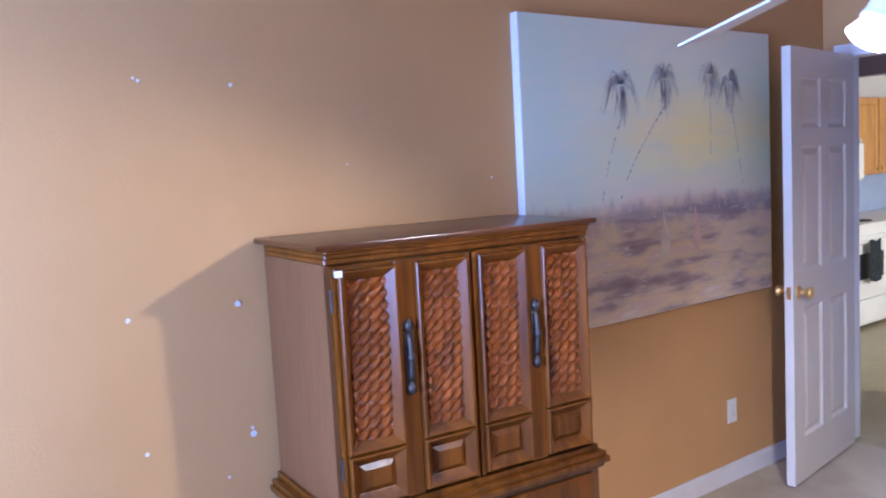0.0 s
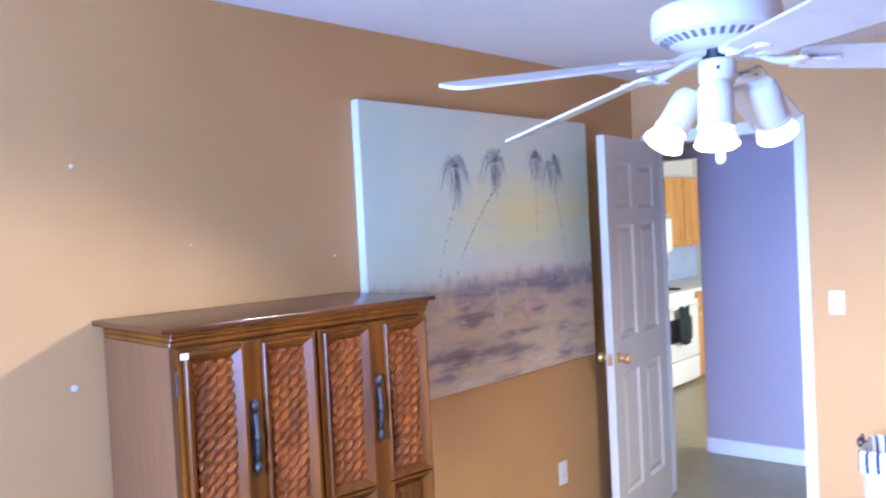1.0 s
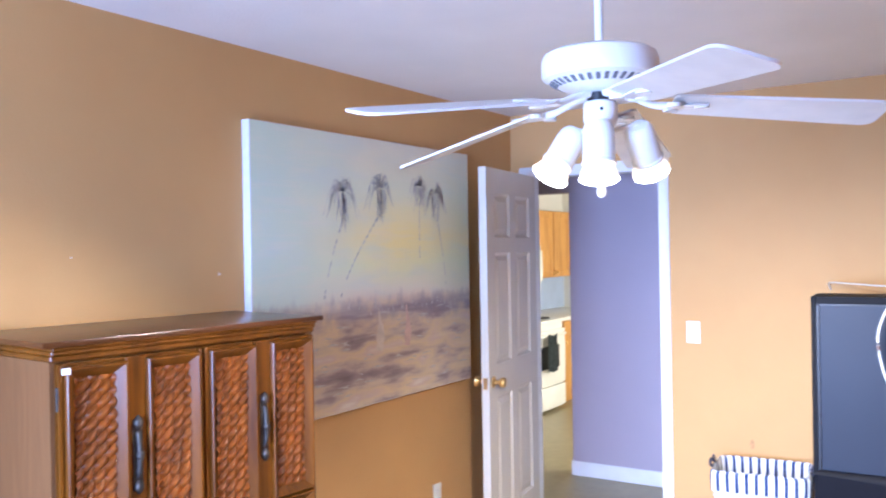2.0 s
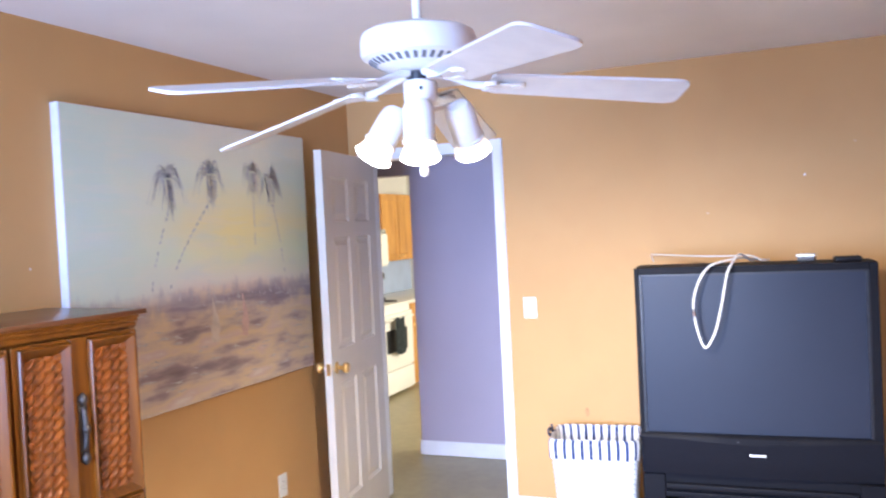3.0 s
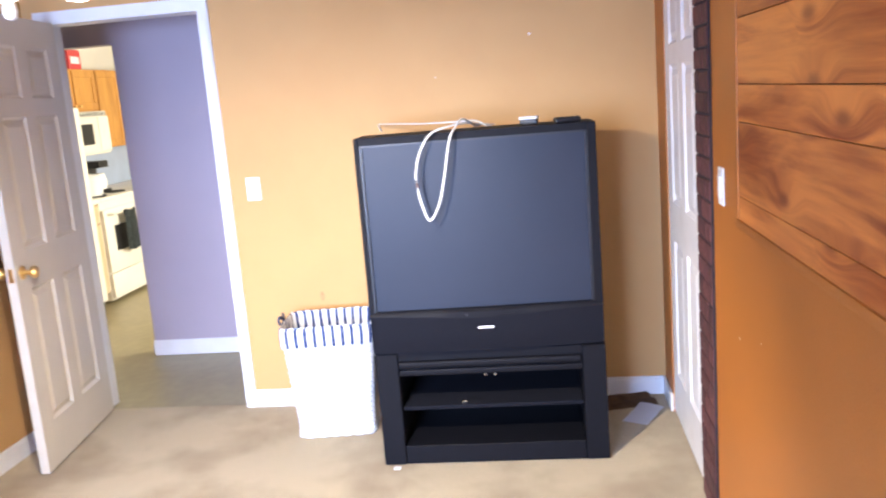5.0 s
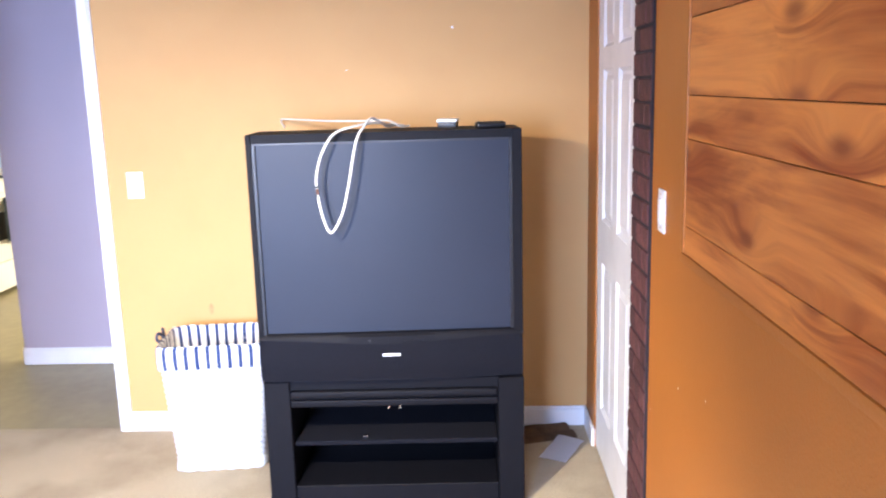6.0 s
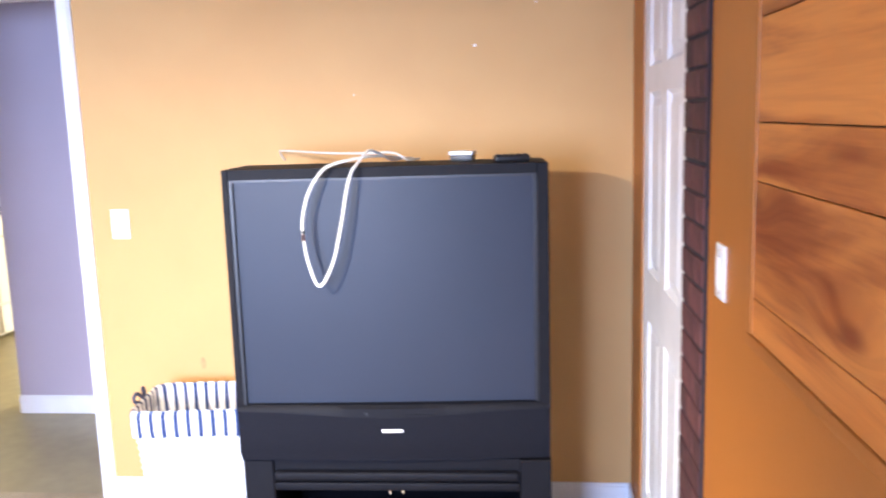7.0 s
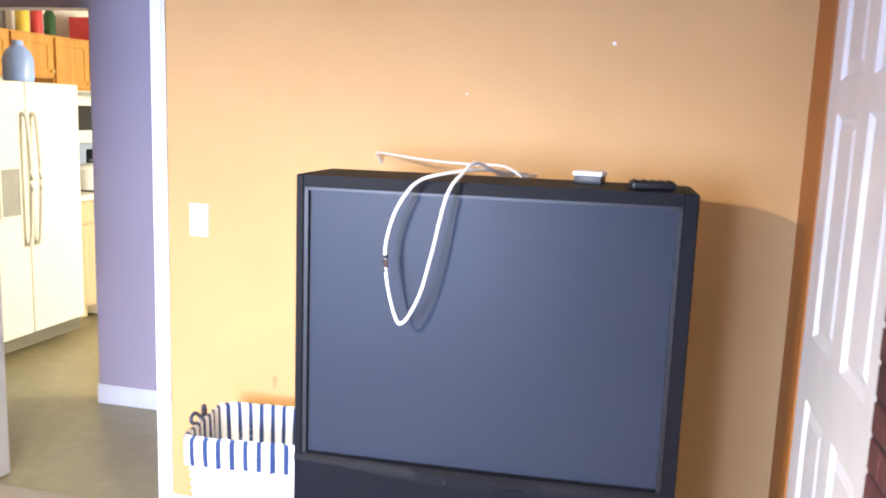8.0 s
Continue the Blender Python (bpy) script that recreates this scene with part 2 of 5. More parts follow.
def box(bm, x0, x1, y0, y1, z0, z1, bevel=0.0, seg=2):
    vs = [bm.verts.new((x, y, z)) for x in (x0, x1) for y in (y0, y1) for z in (z0, z1)]
    fs = [bm.faces.new([vs[i] for i in q]) for q in ((0, 1, 3, 2), (4, 6, 7, 5), (0, 4, 5, 1), (2, 3, 7, 6), (0, 2, 6, 4), (1, 5, 7, 3))]
    if bevel:
        es = list({e for f in fs for e in f.edges})
        bmesh.ops.bevel(bm, geom=es, offset=bevel, segments=seg, affect="EDGES", profile=0.6)
    return bm


def frustum(bm, lower, upper, z0, z1):
    """A block from the rectangle lower (x0, x1, y0, y1) at z0 to upper at z1."""
    a = [bm.verts.new((x, y, z0)) for x, y in ((lower[0], lower[2]), (lower[1], lower[2]), (lower[1], lower[3]), (lower[0], lower[3]))]
    b = [bm.verts.new((x, y, z1)) for x, y in ((upper[0], upper[2]), (upper[1], upper[2]), (upper[1], upper[3]), (upper[0], upper[3]))]
    bm.faces.new(a[::-1])
    bm.faces.new(b)
    for i in range(4):
        j = (i + 1) % 4
        bm.faces.new((a[i], a[j], b[j], b[i]))
    return bm


def turned(bm, profile, segments=32, m=None, cap=True):
    """Turns a profile of (radius, height) about z."""
    rings = []
    for r, z in profile:
        rings.append([bm.verts.new((r * math.cos(2 * math.pi * k / segments), r * math.sin(2 * math.pi * k / segments), z)) for k in range(segments)])
    for a, b in zip(rings, rings[1:]):
        for k in range(segments):
            j = (k + 1) % segments
            bm.faces.new((a[k], a[j], b[j], b[k]))
    if cap:
        bm.faces.new(rings[0][::-1])
        bm.faces.new(rings[-1])
    if m is not None:
        bmesh.ops.transform(bm, matrix=m, verts=[v for ring in rings for v in ring])
    return bm


def tube(bm, points, radius, segments=10, cap=True):
    """A round bar along points."""
    pts = [Vector(p) for p in points]
    rings = []
    for i, p in enumerate(pts):
        d = (pts[min(i + 1, len(pts) - 1)] - pts[max(i - 1, 0)]).normalized()
        side = d.cross(Vector((0, 0, 1)))
        if side.length < 1e-3:
            side = d.cross(Vector((1, 0, 0)))
        side.normalize()
        up = side.cross(d).normalized()
        rr = radius[i] if isinstance(radius, (list, tuple)) else radius
        rings.append([bm.verts.new(p + rr * (math.cos(2 * math.pi * k / segments) * side + math.sin(2 * math.pi * k / segments) * up)) for k in range(segments)])
    for a, b in zip(rings, rings[1:]):
        for k in range(segments):
            j = (k + 1) % segments
            bm.faces.new((a[k], a[j], b[j], b[k]))
    if cap:
        bm.faces.new(rings[0][::-1])
        bm.faces.new(rings[-1])
    return bm


def smooth_line(points, steps=8):
    """Points along a smooth line through the given ones."""
    p = [Vector(q) for q in points]
    p = [2 * p[0] - p[1]] + p + [2 * p[-1] - p[-2]]
    out = []
    for i in range(1, len(p) - 2):
        for k in range(steps):
            t = k / steps
            out.append(0.5 * (2 * p[i] + (p[i + 1] - p[i - 1]) * t + (2 * p[i - 1] - 5 * p[i] + 4 * p[i + 1] - p[i + 2]) * t * t
                              + (3 * p[i] - p[i - 1] - 3 * p[i + 1] + p[i + 2]) * t ** 3))
    out.append(p[-2])
    return out


def mesh_object(name, bm, mat, smooth=None):
    bmesh.ops.recalc_face_normals(bm, faces=bm.faces)
    me = bpy.data.meshes.new(name)
    bm.to_mesh(me)
    bm.free()
    me.materials.append(mat)
    if smooth is not None:
        me.polygons.foreach_set("use_smooth", [True] * len(me.polygons))
        me.set_sharp_from_angle(angle=radians(smooth))
    return new(name, me)


def part(name, bm, mat, parent, label="", smooth=35):
    ob = mesh_object(name, bm, mat, smooth)
    ob.parent = parent
    if label:
        ob["label"] = label
    return ob


def thing(name, label, category, m=None, group="", kind=""):
    ob = new(name)
    ob.empty_display_size = 0.1
    if m is not None:
        ob.matrix_world = m
    return tagged(ob, label, category, group, kind)


def structure(name, bm, mat, label, category="", smooth=None):
    return tagged(mesh_object(name, bm, mat, smooth), label, category or name.split("_")[0], "", "structure")

# ---- the large structure ----
bm = bmesh.new()
box(bm, XB - TH, XT + 0.03, YR - TH, YL + TH, -0.12, 0.0)
structure("floor", bm, M_CARPET, "beige cut-pile bedroom carpet with worn patches", "floor")
bm = bmesh.new()
box(bm, XT + 0.03, 9.2, -0.75, KIT_Y + TH, -0.12, -0.004)
structure("floor_hall", bm, M_VINYL, "yellowish vinyl floor of the hall and kitchen", "floor")
bm = bmesh.new()
box(bm, XB - TH, XT + TH, YR - TH, YL + TH, ZC, ZC + 0.1)
structure("ceiling", bm, M_CEIL, "off-white bedroom ceiling", "ceiling")
bm = bmesh.new()
box(bm, XT + TH, 9.2, -0.75, KIT_Y + TH, ZC, ZC + 0.1)
structure("ceiling_hall", bm, M_CEIL, "off-white ceiling of hall and kitchen", "ceiling")

bm = bmesh.new()
box(bm, XB - TH, XT + TH - 0.004, YL, YL + TH, 0, ZC)
wall_left = structure("wall_north", bm, M_WALL, "apricot painted bedroom wall with filled nail holes", "wall")
bm = bmesh.new()
box(bm, XT, XT + TH - 0.004, YR - TH, DOOR_Y0 - 0.012, 0, ZC)
box(bm, XT, XT + TH - 0.004, DOOR_Y1 + 0.012, YL, 0, ZC)
box(bm, XT, XT + TH - 0.004, DOOR_Y0 - 0.012, DOOR_Y1 + 0.012, DOOR_Z + 0.012, ZC)
wall_tv = structure("wall_east", bm, M_WALL, "apricot painted wall with a doorway to the hall", "wall")
CL0, CL1, CLZ = 3.325, 4.115, 2.04
WY0, WY1, WZ0, WZ1 = 0.45, 1.95, 0.75, 2.0
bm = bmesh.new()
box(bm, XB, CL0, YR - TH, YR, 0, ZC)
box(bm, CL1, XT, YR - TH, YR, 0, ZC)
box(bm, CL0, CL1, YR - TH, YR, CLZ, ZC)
wall_right = structure("wall_south", bm, M_WALL_SHADED, "apricot painted wall, shade put in its colour, with a closet opening", "wall")
bm = bmesh.new()
box(bm, XB - TH, XB, YR - TH, WY0, 0, ZC)
box(bm, XB - TH, XB, WY1, YL, 0, ZC)
box(bm, XB - TH, XB, WY0, WY1, 0, WZ0)
box(bm, XB - TH, XB, WY0, WY1, WZ1, ZC)
structure("wall_west", bm, M_WALL, "plain apricot bedroom wall opposite the doorway", "wall")
bm = bmesh.new()
box(bm, CL0 - 0.1, CL1 + 0.1, YR - TH - 0.66, YR - TH - 0.6, 0, ZC)
structure("wall_closet", bm, M_KITWALL, "plain back wall of the closet", "wall")
# hall side of the bedroom wall, hall and kitchen walls
bm = bmesh.new()
box(bm, XT + TH - 0.004, XT + TH + 0.002, -0.75, DOOR_Y0 - 0.012, 0, ZC)
box(bm, XT + TH - 0.004, XT + TH + 0.002, DOOR_Y1 + 0.012, KIT_Y, 0, ZC)
box(bm, XT + TH - 0.004, XT + TH + 0.002, DOOR_Y0 - 0.012, DOOR_Y1 + 0.012, DOOR_Z + 0.012, ZC)
structure("wall_hall_west", bm, M_PURPLE, "lilac painted hall face of the bedroom wall", "wall")
HOP = 2.43
bm = bmesh.new()
box(bm, HALL_X, HALL_X + TH, -0.75, HOP, 0, ZC)
box(bm, HALL_X, HALL_X + TH, HOP, KIT_Y, 2.0, ZC)
structure("wall_hall_east", bm, M_PURPLE, "lilac painted hall wall ending at the kitchen opening", "wall")
bm = bmesh.new()
box(bm, XT + TH, 9.2, KIT_Y, KIT_Y + TH, 0, ZC)
structure("wall_kitchen_north", bm, M_KITWALL, "cream kitchen wall behind the appliances", "wall")
bm = bmesh.new()
box(bm, 9.05, 9.17, -0.75, KIT_Y, 0, ZC)
structure("wall_kitchen_east", bm, M_KITWALL, "plain cream end wall of the kitchen", "wall")
# unseen wall; both openings are made up to hold the fill lamps
bm = bmesh.new()
box(bm, XT + TH, 4.62, -0.87, -0.75, 0, ZC)
box(bm, 5.38, 6.3, -0.87, -0.75, 0, ZC)
box(bm, 7.7, 9.2, -0.87, -0.75, 0, ZC)
box(bm, 6.3, 7.7, -0.87, -0.75, 0, 0.9)
box(bm, 6.3, 7.7, -0.87, -0.75, 2.1, ZC)
box(bm, 4.62, 5.38, -0.87, -0.75, 0, 0.9)
box(bm, 4.62, 5.38, -0.87, -0.75, 2.1, ZC)
structure("wall_hall_south", bm, M_PURPLE, "unseen lilac end wall of hall and kitchen, openings added for fill lamps", "wall")


def baseboard(name, x0, x1, y0, y1, label="white painted baseboard", h=0.092):
    b = bmesh.new()
    box(b, x0, x1, y0, y1, 0, h - 0.014)
    dx, dy = (0.004, 0) if x1 - x0 < y1 - y0 else (0, 0.004)
    box(b, x0 + dx, x1 - dx, y0 + dy, y1 - dy, h - 0.014, h)
    return structure(name, b, M_TRIM, label, "baseboard")


baseboard("baseboard", XB, XT - 0.015, YL - 0.013, YL)
baseboard("baseboard", XT - 0.013, XT, YR + 0.013, DOOR_Y0 - 0.058)
baseboard("baseboard", XT - 0.013, XT, DOOR_Y1 + 0.058, YL - 0.013)
baseboard("baseboard", CL1 + 0.002, XT - 0.002, YR, YR + 0.013)
baseboard("baseboard", XB, 3.083, YR, YR + 0.013)
baseboard("baseboard", HALL_X - 0.013, HALL_X, -0.75, HOP, "white painted hall baseboard", 0.1)
baseboard("baseboard", HALL_X, HALL_X + TH, HOP, HOP + 0.013, "white painted hall baseboard", 0.1)


def casing(name, x, side, y0, y1, z, label):
    """Moulded casing round a doorway in a wall at x; side: +1 or -1, the way it stands proud."""
    root = thing(name, label, "door frame", kind="structure")
    w = 0.056

    def strip(pname, a0, a1, b0, b1, up):
        b = bmesh.new()
        for k, (i0, i1, d) in enumerate(((0, 1, 0.010), (0.12, 0.88, 0.015), (0.2, 0.55, 0.019))):
            if up:
                lo, hi = a0 + (a1 - a0) * i0, a0 + (a1 - a0) * i1
                box(b, min(x, x + side * d), max(x, x + side * d), lo, hi, b0, b1 - k * 0.001)
            else:
                lo, hi = b0 + (b1 - b0) * i0, b0 + (b1 - b0) * i1
                box(b, min(x, x + side * d), max(x, x + side * d), a0, a1, lo, hi)
        part(pname, b, M_TRIM, root)

    strip("jamb_casing", y0 - w, y0, 0, z, True)
    strip("jamb_casing", y1, y1 + w, 0, z, True)
    strip("head_casing", y0 - w, y1 + w, z, z + w + 0.006, False)
    return root


frame_in = casing("door_frame_1", XT, -1, DOOR_Y0, DOOR_Y1, DOOR_Z, "white moulded casing round the bedroom doorway")
b = bmesh.new()
box(b, XT + 0.001, XT + TH + 0.001, DOOR_Y0 - 0.012, DOOR_Y0, 0, DOOR_Z)
part("jamb", b, M_TRIM, frame_in)
b = bmesh.new()
box(b, XT + 0.001, XT + TH + 0.001, DOOR_Y1, DOOR_Y1 + 0.012, 0, DOOR_Z)
part("jamb", b, M_TRIM, frame_in)
b = bmesh.new()
box(b, XT + 0.001, XT + TH + 0.001, DOOR_Y0 - 0.012, DOOR_Y1 + 0.012, DOOR_Z, DOOR_Z + 0.012)
part("head_jamb", b, M_TRIM, frame_in)
b = bmesh.new()
box(b, XT + 0.05, XT + 0.085, DOOR_Y0, DOOR_Y0 + 0.01, 0, DOOR_Z - 0.01)
part("door_stop", b, M_TRIM, frame_in)
casing("door_frame_2", XT + TH + 0.002, 1, DOOR_Y0, DOOR_Y1, DOOR_Z, "white moulded casing on the hall side")
# window behind the walk
win = thing("window_1", "white framed bedroom window", "window", kind="structure")
b = bmesh.new()
for a0, a1, c0, c1 in ((WY0, WY1, WZ0, WZ0 + 0.05), (WY0, WY1, WZ1 - 0.05, WZ1), (WY0, WY0 + 0.05, WZ0 + 0.05, WZ1 - 0.05),
                       (WY1 - 0.05, WY1, WZ0 + 0.05, WZ1 - 0.05), ((WY0 + WY1) / 2 - 0.02, (WY0 + WY1) / 2 + 0.02, WZ0 + 0.05, WZ1 - 0.05)):
    box(b, XB - 0.1, XB - 0.05, a0, a1, c0, c1)
part("window_frame", b, M_TRIM, win)


def panel_door(name, label, w, h, t, m, mat, kind="structure"):
    """Six-panel door: x along the width, z up, its face towards -y at y = 0."""
    root = thing(name, label, "door", m, kind=kind)
    st, mid = 0.115 * w / 0.78, 0.10 * w / 0.78
    pw = (w - 2 * st - mid) / 2
    rows = ((0.21, 0.83), (1.00, 1.585), (1.665, 1.90))
    rows = tuple((a * h / 2.03, c * h / 2.03) for a, c in rows)
    cols = ((st, st + pw), (st + pw + mid, w - st))
    b = bmesh.new()
    box(b, 0.001, w - 0.001, 0.011, t - 0.011, 0.001, h - 0.001)
    edges = [(0, st), (st + pw, st + pw + mid), (w - st, w)]
    for a, c in edges:
        box(b, a, c, 0, t, 0, h)
    zs = [0] + [z for r in rows for z in r] + [h]
    for z0, z1 in zip(zs[0::2], zs[1::2]):
        for a, c in cols:
            box(b, a, c, 0, t, z0, z1)
    # sloped sticking round each sunk panel, both faces
    for a, c in cols:
        for z0, z1 in rows:
            for y_out, y_in in ((0, 0.0112), (t, t - 0.0112)):
                o = [b.verts.new(p) for p in ((a, y_out, z0), (c, y_out, z0), (c, y_out, z1), (a, y_out, z1))]
                i = [b.verts.new(p) for p in ((a + 0.014, y_in, z0 + 0.014), (c - 0.014, y_in, z0 + 0.014), (c - 0.014, y_in, z1 - 0.014), (a + 0.014, y_in, z1 - 0.014))]
                for k in range(4):
                    j = (k + 1) % 4
                    b.faces.new((o[k], o[j], i[j], i[k]))
    part("leaf", b, mat, root, smooth=20)
    for a, c in cols:
        for z0, z1 in rows:
            for y_base, y_top in ((0.0115, 0.003), (t - 0.0115, t - 0.003)):
                b = bmesh.new()
                o = [b.verts.new(p) for p in ((a + 0.022, y_base, z0 + 0.022), (c - 0.022, y_base, z0 + 0.022), (c - 0.022, y_base, z1 - 0.022), (a + 0.022, y_base, z1 - 0.022))]
                i = [b.verts.new(p) for p in ((a + 0.045, y_top, z0 + 0.045), (c - 0.045, y_top, z0 + 0.045), (c - 0.045, y_top, z1 - 0.045), (a + 0.045, y_top, z1 - 0.045))]
                for k in range(4):
                    j = (k + 1) % 4
                    b.faces.new((o[k], o[j], i[j], i[k]))
                b.faces.new(i)
                part("panel", b, mat, root, smooth=20)
    return root


HINGE = Vector((4.355, 2.205, 0.012))
free = Vector((3.583, 2.098, 0.012))
ang = math.degrees(math.atan2(HINGE.y - free.y, HINGE.x - free.x))
door = panel_door("door_1", "off-white six-panel bedroom door standing open", 0.78, 2.022, 0.04,
                  pose(free.x, free.y, free.z, 0, 0, ang), M_DOOR)
for face, side in ((0.0, -1), (0.04, 1)):
    b = bmesh.new()
    m = Matrix.Translation((0.065, face, 0.91)) @ Matrix.Rotation(radians(-90 * side), 4, "X")
    turned(b, [(0.0, 0.0), (0.031, 0.0), (0.031, 0.004), (0.024, 0.008), (0.011, 0.011), (0.011, 0.03), (0.016, 0.034), (0.026, 0.044), (0.028, 0.054), (0.022, 0.064), (0.008, 0.068), (0.0, 0.068)], 24, m, cap=False)
    part("knob", b, M_BRASS, door, "polished brass door knob")
b = bmesh.new()
box(b, -0.002, 0.0, 0.009, 0.031, 0.88, 0.94)
part("latch_plate", b, M_BRASS, door, "brass latch plate on the edge")
for z in (0.2, 1.0, 1.8):
    b = bmesh.new()
    turned(b, [(0.007, z), (0.007, z + 0.09)], 12, Matrix.Translation((0.783, 0.046, 0)))
    part("hinge", b, M_BRASS, door, "brass hinge")

closet = panel_door("door_2", "white six-panel closet door, closed, beside faux brick", CL1 - CL0 - 0.012, 2.02, 0.036,
                    pose(CL1 - 0.006, YR - 0.004, 0.012, 0, 0, 180), M_TRIM)
b = bmesh.new()
turned(b, [(0.0, 0), (0.012, 0.001), (0.012, 0.018), (0.0, 0.02)], 16, pose(CL1 - 0.03, YR, CLZ + 0.04, -90, 0, 0), cap=False)
tagged(mesh_object("wall_hook", b, M_BRASS, 40), "small brass hook above the closet door", "hook")


def strip_of_brick(x0, x1, z0, z1):
    b = bmesh.new()
    box(b, x0, x1, YR, YR + 0.008, z0, z1)
    return structure("brick_strip", b, M_MORTAR, "faux brick border in dark mortar beside the closet", "trim")


def plate(name, label, category, m, kind="switch"):
    """Wall plate 70 x 115 mm, facing +z in its own axes, y up."""
    root = thing(name, label, category, m)
    b = bmesh.new()
    box(b, -0.036, 0.036, -0.058, 0.058, 0, 0.006, 0.003, 2)
    part("cover_plate", b, M_WHITEPL, root)
    if kind == "switch":
        b = bmesh.new()
        frustum(b, (-0.006, 0.006, -0.012, 0.012), (-0.004, 0.004, 0.0, 0.012), 0.0062, 0.016)
        part("toggle", b, M_WHITEPL, root)
    elif kind == "rocker":
        b = bmesh.new()
        box(b, -0.017, 0.017, -0.034, 0.034, 0.0062, 0.011, 0.002, 1)
        part("rocker", b, M_WHITEPL, root)
    else:
        for y in (-0.02, 0.02):
            b = bmesh.new()
            turned(b, [(0.017, 0.0062), (0.016, 0.0085)], 20, Matrix.Translation((0, y, 0)))
            o = part("socket", b, M_WHITEPL, root)
            for x in (-0.006, 0.006):
                b = bmesh.new()
                box(b, x - 0.001, x + 0.001, y - 0.001, y + 0.007, 0.0086, 0.0089)
                part("slot", b, M_BLACK, o)
    for y in ((-0.045, 0.045) if kind != "outlet" else (0.0,)):
        b = bmesh.new()
        turned(b, [(0.003, 0.0061), (0.003, 0.0068)], 10, Matrix.Translation((0, y, 0)))
        part("screw", b, M_CHROME, root)
    return root


plate("light_switch", "white toggle light switch beside the doorway", "light switch", pose(XT, 1.278, 1.148, 90, 0, -90))
plate("wall_outlet", "white wall outlet low under the painting", "outlet", pose(3.485, YL, 0.345, 90, 0, 0), "outlet")
plate("dimmer_switch", "white rocker switch beside the plank panel", "light switch", pose(2.955, YR, 1.200, 90, 0, 180), "rocker")

for i, (x, z, r) in enumerate(((1.018, 1.209, 0.010), (1.048, 1.844, 0.006), (0.701, 1.207, 0.007), (1.037, 0.811, 0.011), (1.034, 0.83, 0.006),
                               (0.784, 1.851, 0.005), (0.772, 1.858, 0.004), (0.72, 0.827, 0.007), (2.021, 1.528, 0.005), (0.95, 0.70, 0.005), (1.42, 1.60, 0.003))):
    b = bmesh.new()
    n0 = 9
    x, z = x + 0.02, z + 0.009
    ring = [b.verts.new((x + r * (0.8 + 0.35 * random.random()) * math.cos(6.283 * k / n0), YL - 0.0015, z + r * (0.8 + 0.35 * random.random()) * math.sin(6.283 * k / n0))) for k in range(n0)]
    b.faces.new(ring)
    part("filler_patch", b, M_SPOT, wall_left, smooth=None)
for y, z, r in ((-0.136, 1.785, 0.006), (-0.36, 1.93, 0.003), (0.32, 1.62, 0.003)):
    b = bmesh.new()
    ring = [b.verts.new((XT - 0.0015, y + r * (0.8 + 0.35 * random.random()) * math.cos(6.283 * k / 9), z + r * math.sin(6.283 * k / 9))) for k in range(9)]
    b.faces.new(ring)
    part("filler_patch", b, M_SPOT, wall_tv, smooth=None)
for x, z, r in ((2.74, 0.78, 0.005), (2.50, 0.84, 0.003), (3.05, 0.60, 0.003)):
    b = bmesh.new()
    ring = [b.verts.new((x + r * math.cos(6.283 * k / 9), YR + 0.0015, z + r * (0.8 + 0.35 * random.random()) * math.sin(6.283 * k / 9))) for k in range(9)]
    b.faces.new(ring)
    part("filler_patch", b, M_SPOT, wall_right, smooth=None)
b = bmesh.new()
ring = [b.verts.new((XT - 0.0016, 0.985 + 0.012 * math.cos(6.283 * k / 11) * (0.5 + 0.5 * random.random()), 0.578 + 0.026 * math.sin(6.283 * k / 11))) for k in range(11)]
b.faces.new(ring)
part("scuff_mark", b, M_SCUFF, wall_tv, "brown rub mark above the hamper", smooth=None)

# ---- plank panel on the south wall ----
PX0, PX1, PZ0, PZ1 = 1.15, 2.68, 1.14, 2.08
panel = thing("plank_panel", "framed panel of knotty cedar planks on the wall", "wall panel")
b = bmesh.new()
box(b, PX0, PX1, YR, YR + 0.003, PZ0, PZ1)
part("backing", b, M_MORTAR, panel)
edges_z = (PZ0, 1.207, 1.409, 1.508, 1.679, 1.79, 1.98, PZ1)
for z0, z1 in zip(edges_z, edges_z[1:]):
    b = bmesh.new()
    box(b, 0, PX1 - PX0, 0, 0.009, 0.001, z1 - z0 - 0.001, 0.0012, 1)
    o = part("plank", b, M_PLANK, panel)
    o.location = (PX0, YR + 0.0032, z0)
# the mouldings take the wall's darkened copy, shade included
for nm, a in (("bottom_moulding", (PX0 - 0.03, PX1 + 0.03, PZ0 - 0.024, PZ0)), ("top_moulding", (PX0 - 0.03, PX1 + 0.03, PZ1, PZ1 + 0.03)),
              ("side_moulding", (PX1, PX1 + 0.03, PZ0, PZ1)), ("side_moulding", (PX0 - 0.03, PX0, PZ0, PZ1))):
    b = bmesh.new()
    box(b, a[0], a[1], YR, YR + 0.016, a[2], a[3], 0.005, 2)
    part(nm, b, M_WALL_SHADED, panel)

